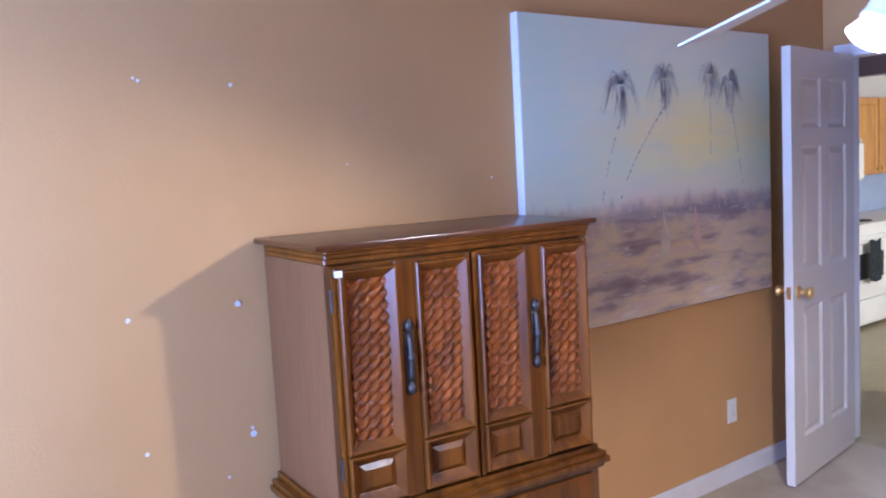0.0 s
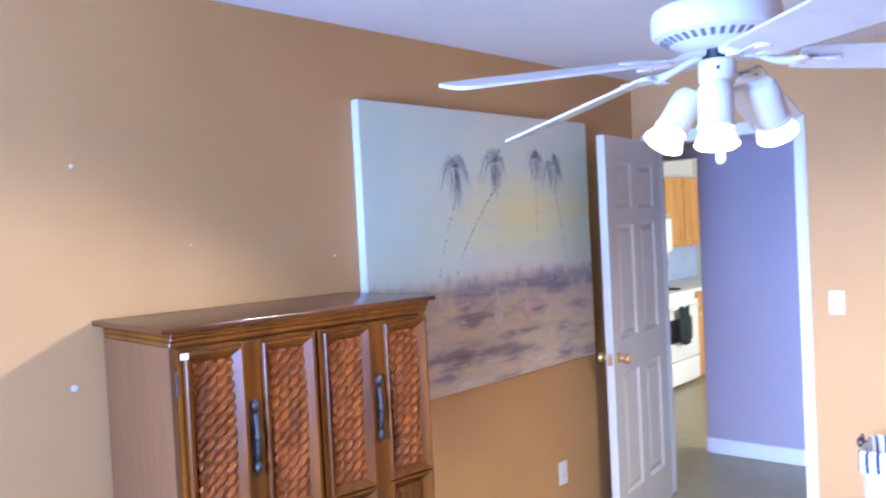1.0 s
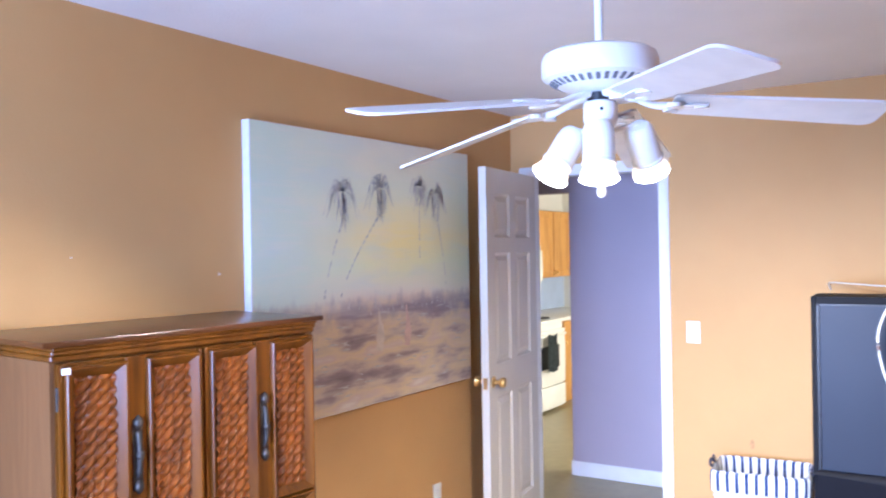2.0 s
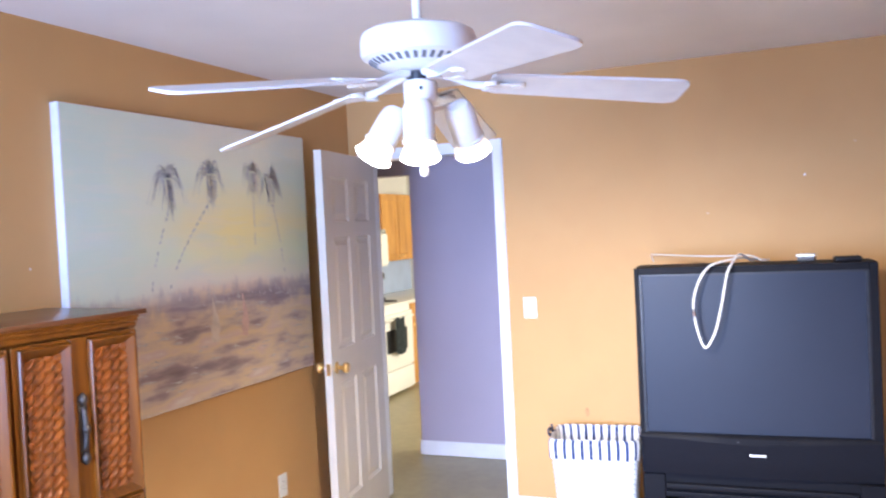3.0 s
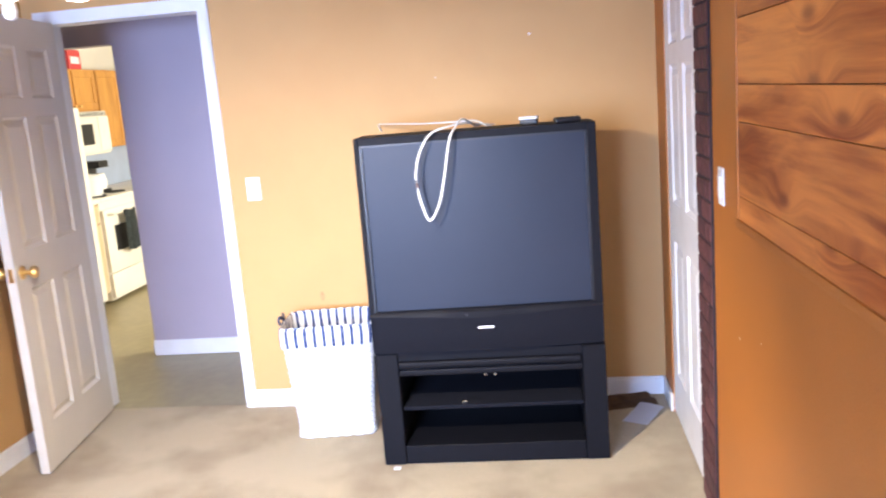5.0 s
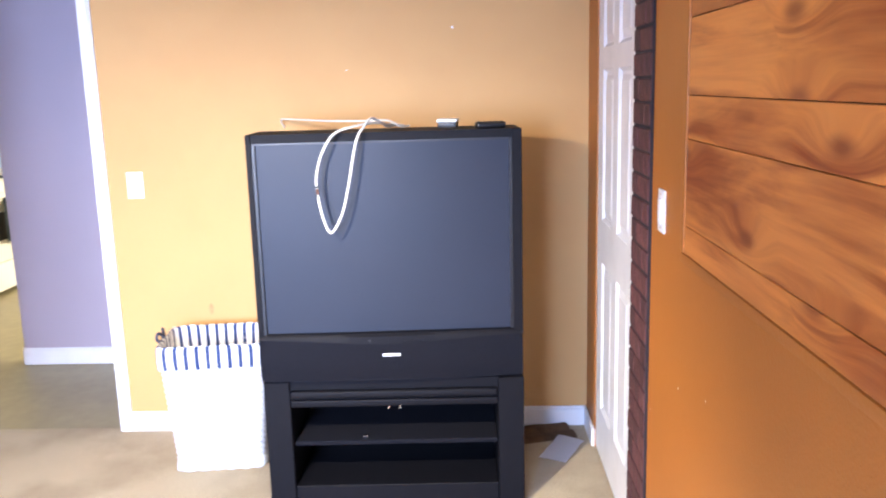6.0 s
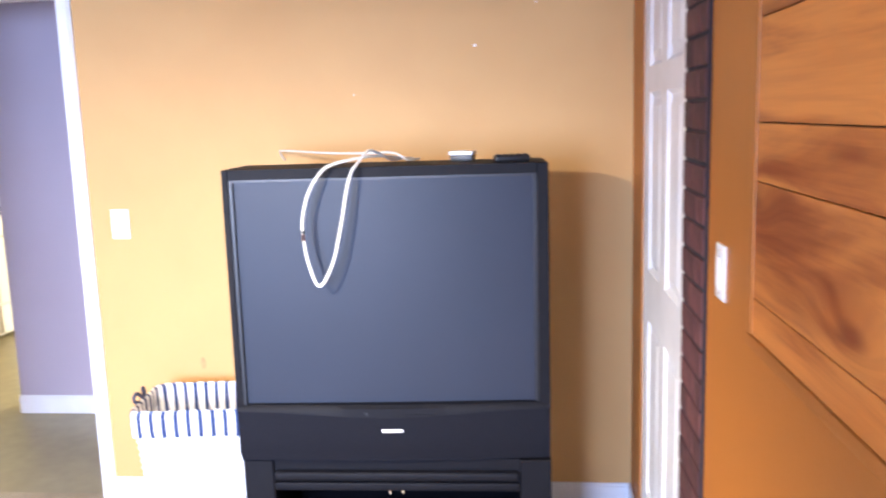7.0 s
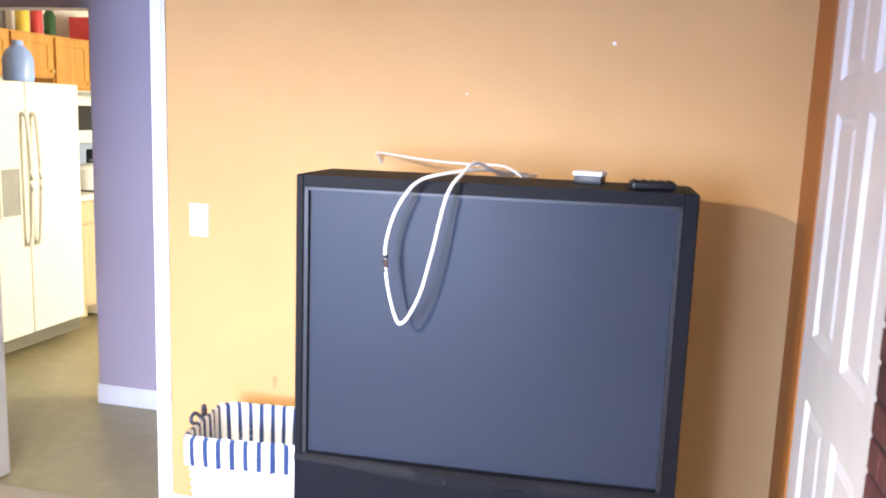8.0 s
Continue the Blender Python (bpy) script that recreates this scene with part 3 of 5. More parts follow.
# ---- painting ----
def painting_material():
    m = bpy.data.materials.new("tropical_oil_painting")
    m.use_nodes = True
    n, l = m.node_tree.nodes, m.node_tree.links
    b = n["Principled BSDF"]
    b.inputs["Roughness"].default_value = 0.55
    co = n.new("ShaderNodeTexCoord")
    sep = n.new("ShaderNodeSeparateXYZ")
    l.new(co.outputs["Object"], sep.inputs[0])

    def math_node(op, a, c=None, d=None):
        q = n.new("ShaderNodeMath")
        q.operation = op
        for k, v in enumerate((a, c, d)):
            if v is None:
                continue
            if isinstance(v, (int, float)):
                q.inputs[k].default_value = v
            else:
                l.new(v, q.inputs[k])
        return q.outputs[0]

    def noise_tex(scale, sx, sz, detail=4):
        mp = n.new("ShaderNodeMapping")
        mp.inputs["Scale"].default_value = (sx, 1, sz)
        l.new(co.outputs["Object"], mp.inputs["Vector"])
        t = n.new("ShaderNodeTexNoise")
        t.inputs["Scale"].default_value = scale
        t.inputs["Detail"].default_value = detail
        l.new(mp.outputs[0], t.inputs["Vector"])
        return t.outputs["Fac"]

    def ramp(fac, stops):
        r = n.new("ShaderNodeValToRGB")
        e = r.color_ramp.elements
        e[0].position, e[0].color = stops[0][0], (*stops[0][1], 1)
        e[1].position, e[1].color = stops[-1][0], (*stops[-1][1], 1)
        for p, c in stops[1:-1]:
            q = e.new(p)
            q.color = (*c, 1)
        l.new(fac, r.inputs[0])
        return r.outputs[0]

    def mixed(fac, a, c, mode="MIX"):
        q = n.new("ShaderNodeMix")
        q.data_type = "RGBA"
        q.blend_type = mode
        if isinstance(fac, (int, float)):
            q.inputs["Factor"].default_value = fac
        else:
            l.new(fac, q.inputs["Factor"])
        for key, v in (("A", a), ("B", c)):
            if isinstance(v, tuple):
                q.inputs[key].default_value = (*v, 1)
            else:
                l.new(v, q.inputs[key])
        return q.outputs["Result"]

    u, v = sep.outputs["X"], sep.outputs["Z"]
    wob = math_node("MULTIPLY_ADD", noise_tex(2.2, 1, 1.5), 0.16, -0.08)
    vv = math_node("ADD", v, wob)
    sky_col = ramp(math_node("DIVIDE", vv, 1.21), [(0.36, (0.66, 0.52, 0.48)), (0.42, (0.70, 0.64, 0.56)), (0.52, (0.68, 0.68, 0.48)),
                                                    (0.64, (0.74, 0.62, 0.36)), (0.8, (0.64, 0.64, 0.52)), (1.0, (0.62, 0.58, 0.52))])
    # blue-green left side, yellow glow in the middle
    blue = math_node("SUBTRACT", 0.62, u)
    q = n.new("ShaderNodeMapRange")
    q.inputs["From Min"].default_value, q.inputs["From Max"].default_value = -0.15, 0.5
    l.new(math_node("ADD", blue, math_node("MULTIPLY", wob, 2.2)), q.inputs["Value"])
    col = mixed(q.outputs[0], sky_col, (0.55, 0.61, 0.55))
    du, dv = math_node("MULTIPLY", math_node("SUBTRACT", u, 0.98), 1.6), math_node("MULTIPLY", math_node("SUBTRACT", v, 0.76), 3.2)
    rad = math_node("SQRT", math_node("ADD", math_node("MULTIPLY", du, du), math_node("MULTIPLY", dv, dv)))
    g = n.new("ShaderNodeMapRange")
    g.inputs["From Min"].default_value, g.inputs["From Max"].default_value = 0.1, 0.75
    g.inputs["To Min"].default_value, g.inputs["To Max"].default_value = 0.75, 0.0
    l.new(math_node("ADD", rad, math_node("MULTIPLY", wob, 1.5)), g.inputs["Value"])
    col = mixed(g.outputs[0], col, (0.80, 0.64, 0.26))
    blotch = n.new("ShaderNodeMapRange")
    blotch.inputs["From Min"].default_value, blotch.inputs["From Max"].default_value = 0.48, 0.68
    blotch.inputs["To Max"].default_value = 0.4
    l.new(noise_tex(3.1, 1.0, 2.0, 6), blotch.inputs["Value"])
    col = mixed(blotch.outputs[0], col, (0.72, 0.64, 0.50))
    cool = n.new("ShaderNodeMapRange")
    cool.inputs["From Min"].default_value, cool.inputs["From Max"].default_value = 0.5, 0.7
    cool.inputs["To Max"].default_value = 0.4
    l.new(noise_tex(4.7, 0.7, 2.6, 6), cool.inputs["Value"])
    col = mixed(cool.outputs[0], col, (0.55, 0.60, 0.62))
    # shore: lavender, ochre and umber strokes
    strokes = noise_tex(3.6, 0.8, 3.0, 10)
    land = ramp(strokes, [(0.32, (0.14, 0.10, 0.12)), (0.42, (0.28, 0.20, 0.22)), (0.48, (0.50, 0.38, 0.33)), (0.56, (0.66, 0.51, 0.32)), (0.64, (0.60, 0.45, 0.42)), (0.74, (0.72, 0.64, 0.60))])
    land = mixed(math_node("MULTIPLY", noise_tex(2.4, 1, 2, 3), 0.4), land, (0.48, 0.39, 0.43))
    lm = n.new("ShaderNodeMapRange")
    lm.inputs["From Min"].default_value, lm.inputs["From Max"].default_value = 0.50, 0.43
    l.new(math_node("ADD", v, math_node("MULTIPLY_ADD", noise_tex(9.0, 1, 0.6, 5), 0.09, -0.045)), lm.inputs["Value"])
    col = mixed(lm.outputs[0], col, land)
    # dark scrub along the horizon
    scrub = math_node("MULTIPLY", math_node("ABSOLUTE", math_node("SUBTRACT", v, 0.43)), 14.0)
    sm = n.new("ShaderNodeMapRange")
    sm.inputs["From Min"].default_value, sm.inputs["From Max"].default_value = 1.0, 0.1
    sm.inputs["To Max"].default_value = 0.65
    l.new(math_node("ADD", scrub, math_node("MULTIPLY_ADD", noise_tex(16.0, 1, 0.5, 4), 3.2, -1.5)), sm.inputs["Value"])
    col = mixed(sm.outputs[0], col, (0.30, 0.26, 0.33))
    foam = n.new("ShaderNodeMapRange")
    foam.inputs["From Min"].default_value, foam.inputs["From Max"].default_value = 0.52, 0.66
    foam.inputs["To Max"].default_value = 0.25
    l.new(noise_tex(5.5, 0.5, 5.0, 8), foam.inputs["Value"])
    col = mixed(foam.outputs[0], col, (0.70, 0.62, 0.55))
    pale = n.new("ShaderNodeVectorMath")
    pale.operation = "MULTIPLY"
    l.new(col, pale.inputs[0])
    pale.inputs[1].default_value = (1.12, 1.13, 0.98)
    l.new(pale.outputs[0], b.inputs["Base Color"])
    bp = n.new("ShaderNodeBump")
    bp.inputs["Strength"].default_value = 0.3
    bp.inputs["Distance"].default_value = 0.003
    l.new(noise_tex(40.0, 1, 3.0, 5), bp.inputs["Height"])
    l.new(bp.outputs[0], b.inputs["Normal"])
    return m


PW, PH = 1.62, 1.215
M_PAINT = painting_material()
M_STROKE = material("slate_paint_stroke", (0.42, 0.42, 0.41), 0.6, vary=0.4, scale=30)
M_STROKE2 = material("faint_grey_paint_stroke", (0.52, 0.48, 0.44), 0.6, vary=0.25, scale=30)
M_STROKE3 = material("pink_paint_stroke", (0.66, 0.46, 0.38), 0.6, vary=0.15, scale=20)
M_STROKE4 = material("pale_paint_stroke", (0.66, 0.57, 0.46), 0.6, vary=0.15, scale=20)
painting = thing("painting", "large unframed canvas of pale tropical beach with palms", "painting", pose(2.163, YL - 0.042, 0.912))
b = bmesh.new()
box(b, 0, PW, 0.001, 0.04, 0, PH, 0.004, 2)
part("canvas", b, M_CANVAS, painting)
b = bmesh.new()
vs = [b.verts.new(p) for p in ((0.006, 0, 0.004), (PW - 0.003, 0, 0.004), (PW - 0.003, 0, PH - 0.003), (0.006, 0, PH - 0.003))]
b.faces.new(vs)
o = part("painted_face", b, M_PAINT, painting, "muted blue, yellow and lavender beach scene", smooth=None)


def stroke(bm_, pts, widths, y=-0.0012):
    """A flat brush stroke along (u, v) points."""
    line = smooth_line([(p[0], y, p[1]) for p in pts], 6)
    prev = None
    for i, p in enumerate(line):
        d = (line[min(i + 1, len(line) - 1)] - line[max(i - 1, 0)]).normalized()
        nrm = Vector((-d.z, 0, d.x))
        f = i / (len(line) - 1) * (len(widths) - 1)
        k = min(int(f), len(widths) - 2)
        w = widths[k] + (widths[k + 1] - widths[k]) * (f - k)
        w *= 0.7 + 0.6 * random.random()
        cur = (bm_.verts.new(p + nrm * w), bm_.verts.new(p - nrm * w))
        if prev:
            bm_.faces.new((prev[0], prev[1], cur[1], cur[0]))
        prev = cur


def broken_trunk(bm_, a, c, w):
    """A trunk of short dashes from a up to c."""
    n0 = 15
    for k in range(n0):
        if random.random() < 0.22:
            continue
        s0, s1 = k / n0, (k + 0.72) / n0
        bend = lambda s: (a[0] + (c[0] - a[0]) * s ** 1.3, a[1] + (c[1] - a[1]) * s)
        stroke(bm_, [bend(s0), bend((s0 + s1) / 2), bend(s1)], [w * 0.7, w, w * 0.5])


def palm(u, v, size, mat, base, name="painted_palm"):
    bm_ = bmesh.new()
    for k in range(26):
        a = radians(random.uniform(-30, 215))
        ln = size * random.uniform(0.5, 1.1)
        dx, dz = math.cos(a) * ln, math.sin(a) * ln * 0.45
        stroke(bm_, [(u, v), (u + dx * 0.55, v + dz + 0.010), (u + dx, v + dz - abs(dx) * 0.75 - 0.015)], [0.0012, random.uniform(0.001, 0.0026), 0.0005])
    for k in range(11):
        x = u + random.uniform(-0.035, 0.035)
        stroke(bm_, [(x, v - 0.01), (x + 0.004, v - size * 0.5), (x + random.uniform(-0.02, 0.02), v - size * random.uniform(0.8, 1.5))], [0.002, 0.0032, 0.0008])
    broken_trunk(bm_, base, (u + 0.005, v - size * 0.9), 0.0042)
    tagged(part(name, bm_, mat, painting, "dashed palm of dark brush strokes", smooth=None), kind="stuff")


palm(0.55, 0.965, 0.125, M_STROKE, (0.42, 0.50))
palm(0.83, 0.995, 0.12, M_STROKE, (0.53, 0.50))
palm(1.14, 1.02, 0.09, M_STROKE2, (1.14, 0.62))
palm(1.29, 0.99, 0.11, M_STROKE2, (1.38, 0.52))
for u0, v0, hgt, mt in ((0.80, 0.27, 0.17, M_STROKE4), (1.02, 0.27, 0.17, M_STROKE3)):
    bm_ = bmesh.new()
    stroke(bm_, [(u0, v0 - 0.03), (u0 + 0.01, v0 + hgt * 0.4), (u0 - 0.005, v0 + hgt)], [0.022, 0.028, 0.012, 0.003], -0.0013)
    part("paint_smear", bm_, mt, painting, "soft upright smear of paint", smooth=None)
bm_ = bmesh.new()
for k in range(70):
    u0, v0 = random.uniform(0.05, PW - 0.12), random.uniform(0.05, 0.42)
    ln = random.uniform(0.02, 0.09)
    stroke(bm_, [(u0, v0), (u0 + ln * 0.5, v0 + random.uniform(-0.006, 0.008)), (u0 + ln, v0 + random.uniform(-0.008, 0.008))], [0.001, random.uniform(0.002, 0.005), 0.001], -0.0011)
for k in range(60):
    u0 = random.uniform(0.05, PW - 0.05)
    v0 = 0.43 + random.uniform(-0.03, 0.02)
    stroke(bm_, [(u0, v0), (u0 + random.uniform(-0.01, 0.01), v0 + random.uniform(0.01, 0.05))], [0.003, 0.0012], -0.0011)
tagged(part("scrub_brushwork", bm_, M_STROKE2, painting, "loose grey and umber brush strokes", smooth=None), kind="stuff")

# ---- armoire ----
AW, AD, AH = 0.872, 0.43, 1.405
armoire = thing("armoire", "dark-stained walnut armoire with carved lattice doors", "armoire", pose(1.055, 1.897, 0, 0, 0, -5.6) @ pose(0.028, 0.028, 0))
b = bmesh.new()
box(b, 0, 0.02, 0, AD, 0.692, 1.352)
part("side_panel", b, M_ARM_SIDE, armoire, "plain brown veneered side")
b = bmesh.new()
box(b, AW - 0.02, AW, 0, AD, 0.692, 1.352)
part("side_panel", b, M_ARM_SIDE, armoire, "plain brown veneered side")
b = bmesh.new()
box(b, 0.02, AW - 0.02, 0.008, AD, 0.692, 1.352)
part("carcass", b, M_ARM, armoire)
b = bmesh.new()
box(b, -0.028, AW + 0.028, -0.028, AD + 0.01, AH - 0.016, AH, 0.004, 2)
part("top", b, M_ARM_TOP, armoire, "dark polished top with a worn edge")
b = bmesh.new()
for k, (o_, z0, z1) in enumerate(((0.020, 1.381, 1.389), (0.013, 1.368, 1.381), (0.006, 1.352, 1.368))):
    box(b, 0.0008 * k - 0.003, AW + 0.003 - 0.0008 * k, -o_ - 0.004, AD, z0, z1, 0.003, 1)
part("cornice", b, M_ARM, armoire, "stepped cornice moulding")
b = bmesh.new()
for k, (o_, z0, z1) in enumerate(((0.012, 0.672, 0.692), (0.030, 0.656, 0.672), (0.038, 0.636, 0.656), (0.024, 0.620, 0.636))):
    box(b, -o_, AW + o_, -o_ - 0.004, AD, z0, z1, 0.004, 2)
part("waist_moulding", b, M_ARM, armoire, "stepped waist moulding")
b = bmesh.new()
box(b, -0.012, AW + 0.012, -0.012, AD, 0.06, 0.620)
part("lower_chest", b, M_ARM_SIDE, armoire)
b = bmesh.new()
box(b, -0.025, AW + 0.025, -0.025, AD, 0.0, 0.07, 0.006, 2)
part("plinth", b, M_ARM, armoire)


def sloped_frame(bm_, x0, x1, z0, z1, w, y_out, y_in):
    """A mitred moulding: a quick rise at its outer edge, a rounded crest, and a long slope down to the panel."""
    for (ya, yb, ia, ib) in ((y_out + 0.014, y_out + 0.003, 0.0, 0.07), (y_out + 0.003, y_out, 0.07, 0.14), (y_out, y_out + 0.0015, 0.14, 0.24),
                             (y_out + 0.0015, y_in - 0.004, 0.24, 0.86), (y_in - 0.004, y_in, 0.86, 1.0)):
        o_ = [bm_.verts.new(p) for p in ((x0 + w * ia, ya, z0 + w * ia), (x1 - w * ia, ya, z0 + w * ia), (x1 - w * ia, ya, z1 - w * ia), (x0 + w * ia, ya, z1 - w * ia))]
        i_ = [bm_.verts.new(p) for p in ((x0 + w * ib, yb, z0 + w * ib), (x1 - w * ib, yb, z0 + w * ib), (x1 - w * ib, yb, z1 - w * ib), (x0 + w * ib, yb, z1 - w * ib))]
        for k in range(4):
            j = (k + 1) % 4
            bm_.faces.new((o_[k], o_[j], i_[j], i_[k]))


def lattice(bm_, x0, x1, z0, z1, y, depth=0.015):
    """Carved woven relief: rows of slanting leaves, each row half a leaf out of step with the next."""
    nx, nz = int((x1 - x0) / 0.0026), int((z1 - z0) / 0.0026)
    rows_ = []
    for j in range(nz + 1):
        row = []
        for i in range(nx + 1):
            x, z = x0 + (x1 - x0) * i / nx, z0 + (z1 - z0) * j / nz
            rib = (-x * 0.62 + z * 0.78) / 0.0235
            k_ = math.floor(rib)
            across = abs(math.sin(math.pi * rib))
            along = ((x * 0.78 + z * 0.62) / 0.044 + (0.5 if k_ % 2 else 0.0)) % 1.0
            leaf = max(0.0, math.sin(math.pi * along)) ** 0.6 * (1.15 - 0.45 * along)
            h = depth * min(across ** 0.55, 1.0) * (0.12 + 0.88 * leaf)
            row.append(bm_.verts.new((x, y - h, z)))
        rows_.append(row)
    for r0, r1 in zip(rows_, rows_[1:]):
        for i in range(nx):
            bm_.faces.new((r0[i], r0[i + 1], r1[i + 1], r1[i]))


for d0 in (0.012, 0.439):
    dw, z0, z1 = 0.421, 0.698, 1.346
    dr = thing("door", "", "")
    dr.parent = armoire
    bm_ = bmesh.new()
    box(bm_, d0, d0 + dw, -0.006, 0.007, z0, z1)
    cols = ((d0 + 0.014, d0 + 0.184), (d0 + 0.240, d0 + 0.410))
    rows_ = ((z0 + 0.008, z0 + 0.150), (z0 + 0.152, z1 - 0.008))
    # flat stile between the panels and bevelled edges
    box(bm_, cols[0][1] - 0.001, cols[1][0] + 0.001, -0.020, -0.006, z0, z1, 0.002, 1)
    for a, c in ((d0, cols[0][0] + 0.001), (cols[1][1] - 0.001, d0 + dw)):
        box(bm_, a, c, -0.022, -0.006, z0, z1, 0.006, 2)
    part("door_frame", bm_, M_ARM, dr)
    for a, c in cols:
        for k, (s0, s1) in enumerate(rows_):
            bm_ = bmesh.new()
            sloped_frame(bm_, a, c, s0, s1, 0.033, -0.034, -0.008)
            part("panel_moulding", bm_, M_ARM, dr)
            bm_ = bmesh.new()
            if k:
                lattice(bm_, a + 0.030, c - 0.030, s0 + 0.030, s1 - 0.030, -0.0065)
                part("carved_panel", bm_, M_ARM_CARVE, dr, "carved diagonal basket-weave panel", smooth=60)
            else:
                lo, hi = (a + 0.031, c - 0.031), (s0 + 0.031, s1 - 0.031)
                o_ = [bm_.verts.new(p) for p in ((lo[0], -0.0075, hi[0]), (lo[1], -0.0075, hi[0]), (lo[1], -0.0075, hi[1]), (lo[0], -0.0075, hi[1]))]
                i_ = [bm_.verts.new(p) for p in ((lo[0] + 0.016, -0.019, hi[0] + 0.016), (lo[1] - 0.016, -0.019, hi[0] + 0.016), (lo[1] - 0.016, -0.019, hi[1] - 0.016), (lo[0] + 0.016, -0.019, hi[1] - 0.016))]
                for q in range(4):
                    j = (q + 1) % 4
                    bm_.faces.new((o_[q], o_[j], i_[j], i_[q]))
                bm_.faces.new(i_)
                part("square_panel", bm_, M_ARM, dr)
    hx, hz = d0 + 0.212, z0 + 0.385
    bm_ = bmesh.new()
    box(bm_, hx - 0.015, hx + 0.015, -0.0235, -0.0195, hz - 0.095, hz + 0.095, 0.001, 1)
    tube(bm_, smooth_line([(hx, -0.021, hz + 0.06), (hx, -0.029, hz + 0.045), (hx, -0.033, hz), (hx, -0.029, hz - 0.045), (hx, -0.021, hz - 0.06)], 6), 0.0085, 10)
    for zz, rr in ((0.085, 0.014), (-0.085, 0.014), (0.0, 0.012)):
        turned(bm_, [(0.0, -rr * 1.6), (rr * 0.8, -rr * 0.7), (rr, 0), (rr * 0.8, rr * 0.7), (0.0, rr * 1.6)], 12, Matrix.Translation((hx, -0.026 if zz else -0.034, hz + zz)), cap=False)
    part("handle", bm_, M_PEWTER, dr, "ornate dark pewter pull", smooth=50)
for zz in (1.26, 0.82):
    for xx in (0.012, AW - 0.012):
        bm_ = bmesh.new()
        turned(bm_, [(0.005, zz - 0.03), (0.005, zz + 0.03)], 10, Matrix.Translation((xx, -0.014, 0)))
        part("hinge", bm_, M_PEWTER, armoire, "dark barrel hinge")
bm_ = bmesh.new()
box(bm_, 0.014, 0.036, -0.0365, -0.0342, 1.322, 1.338)
part("price_sticker", bm_, M_PAPER, armoire, "small white paper sticker")
for z0, z1 in ((0.09, 0.345), (0.36, 0.61)):
    bm_ = bmesh.new()
    box(bm_, 0.02, AW - 0.02, -0.028, -0.012, z0, z1, 0.005, 2)
    dw_ = part("drawer", bm_, M_ARM, armoire)
    for xx in (0.2, AW - 0.2):
        bm_ = bmesh.new()
        tube(bm_, smooth_line([(xx - 0.05, -0.028, (z0 + z1) / 2), (xx, -0.045, (z0 + z1) / 2 - 0.015), (xx + 0.05, -0.028, (z0 + z1) / 2)], 6), 0.005, 8)
        part("drawer_pull", bm_, M_PEWTER, dw_, "dark pewter pull")

# ---- ceiling fan ----
FX, FY = 1.741, 0.733
fan = thing("ceiling_fan", "white five-blade ceiling fan with three lit spotlights", "ceiling fan", pose(FX, FY, 0))
b = bmesh.new()
turned(b, [(0.0, ZC), (0.06, ZC), (0.062, ZC - 0.02), (0.045, ZC - 0.05), (0.02, ZC - 0.062), (0.0, ZC - 0.062)], 32, cap=False)
part("canopy", b, M_FAN, fan)
b = bmesh.new()
turned(b, [(0.0105, 2.07), (0.0105, ZC - 0.05)], 16)
part("down_rod", b, M_FAN, fan)
b = bmesh.new()
turned(b, [(0.0, 2.078), (0.02, 2.078), (0.06, 2.077), (0.118, 2.074), (0.132, 2.066), (0.137, 2.052), (0.137, 2.022), (0.132, 2.012), (0.122, 2.007), (0.095, 1.992), (0.06, 1.980), (0.045, 1.978), (0.0, 1.978)], 48, cap=False)
housing = part("motor_housing", b, M_FAN, fan)
M_SLOT = material("grey_slot_shadow", (0.16, 0.16, 0.17), 0.7)
for k in range(36):
    a = 2 * math.pi * k / 36
    b = bmesh.new()
    box(b, 0.098, 0.120, -0.0045, 0.0045, -0.002, 0.002)
    bmesh.ops.transform(b, matrix=Matrix.Rotation(a, 4, "Z") @ Matrix.Translation((0, 0, 1.9975)) @ Matrix.Translation((0.104, 0, 0)) @ Matrix.Rotation(radians(-28), 4, "Y") @ Matrix.Translation((-0.104, 0, 0)), verts=b.verts)
    part("vent_slot", b, M_SLOT, housing, "dark cooling slot", smooth=None)
b = bmesh.new()
turned(b, [(0.0, 1.982), (0.030, 1.982), (0.030, 1.955), (0.0, 1.955)], 24, cap=False)
part("collar", b, M_BLACK, fan, "black collar under the motor")
b = bmesh.new()
turned(b, [(0.0, 1.957), (0.036, 1.957), (0.040, 1.952), (0.040, 1.915), (0.036, 1.905), (0.026, 1.892), (0.022, 1.876), (0.0, 1.870)], 32, cap=False)
sw = part("switch_housing", b, M_FAN, fan)
for a, zz in ((205, 1.935), (206, 1.907)):
    b = bmesh.new()
    turned(b, [(0.0, -0.004), (0.0045, -0.003), (0.0045, 0.003), (0.0, 0.004)], 10, Matrix.Rotation(radians(a), 4, "Z") @ Matrix.Translation((0.0405 if zz > 1.92 else 0.036, 0, zz)) @ Matrix.Rotation(radians(90), 4, "Y"), cap=False)
    part("screw", b, M_BLACK, sw)
b = bmesh.new()
turned(b, [(0.0, 1.885), (0.006, 1.88), (0.006, 1.765), (0.010, 1.757), (0.012, 1.745), (0.009, 1.735), (0.0, 1.731)], 16, cap=False)
part("finial", b, M_FAN, fan, "small white finial below the lamps")


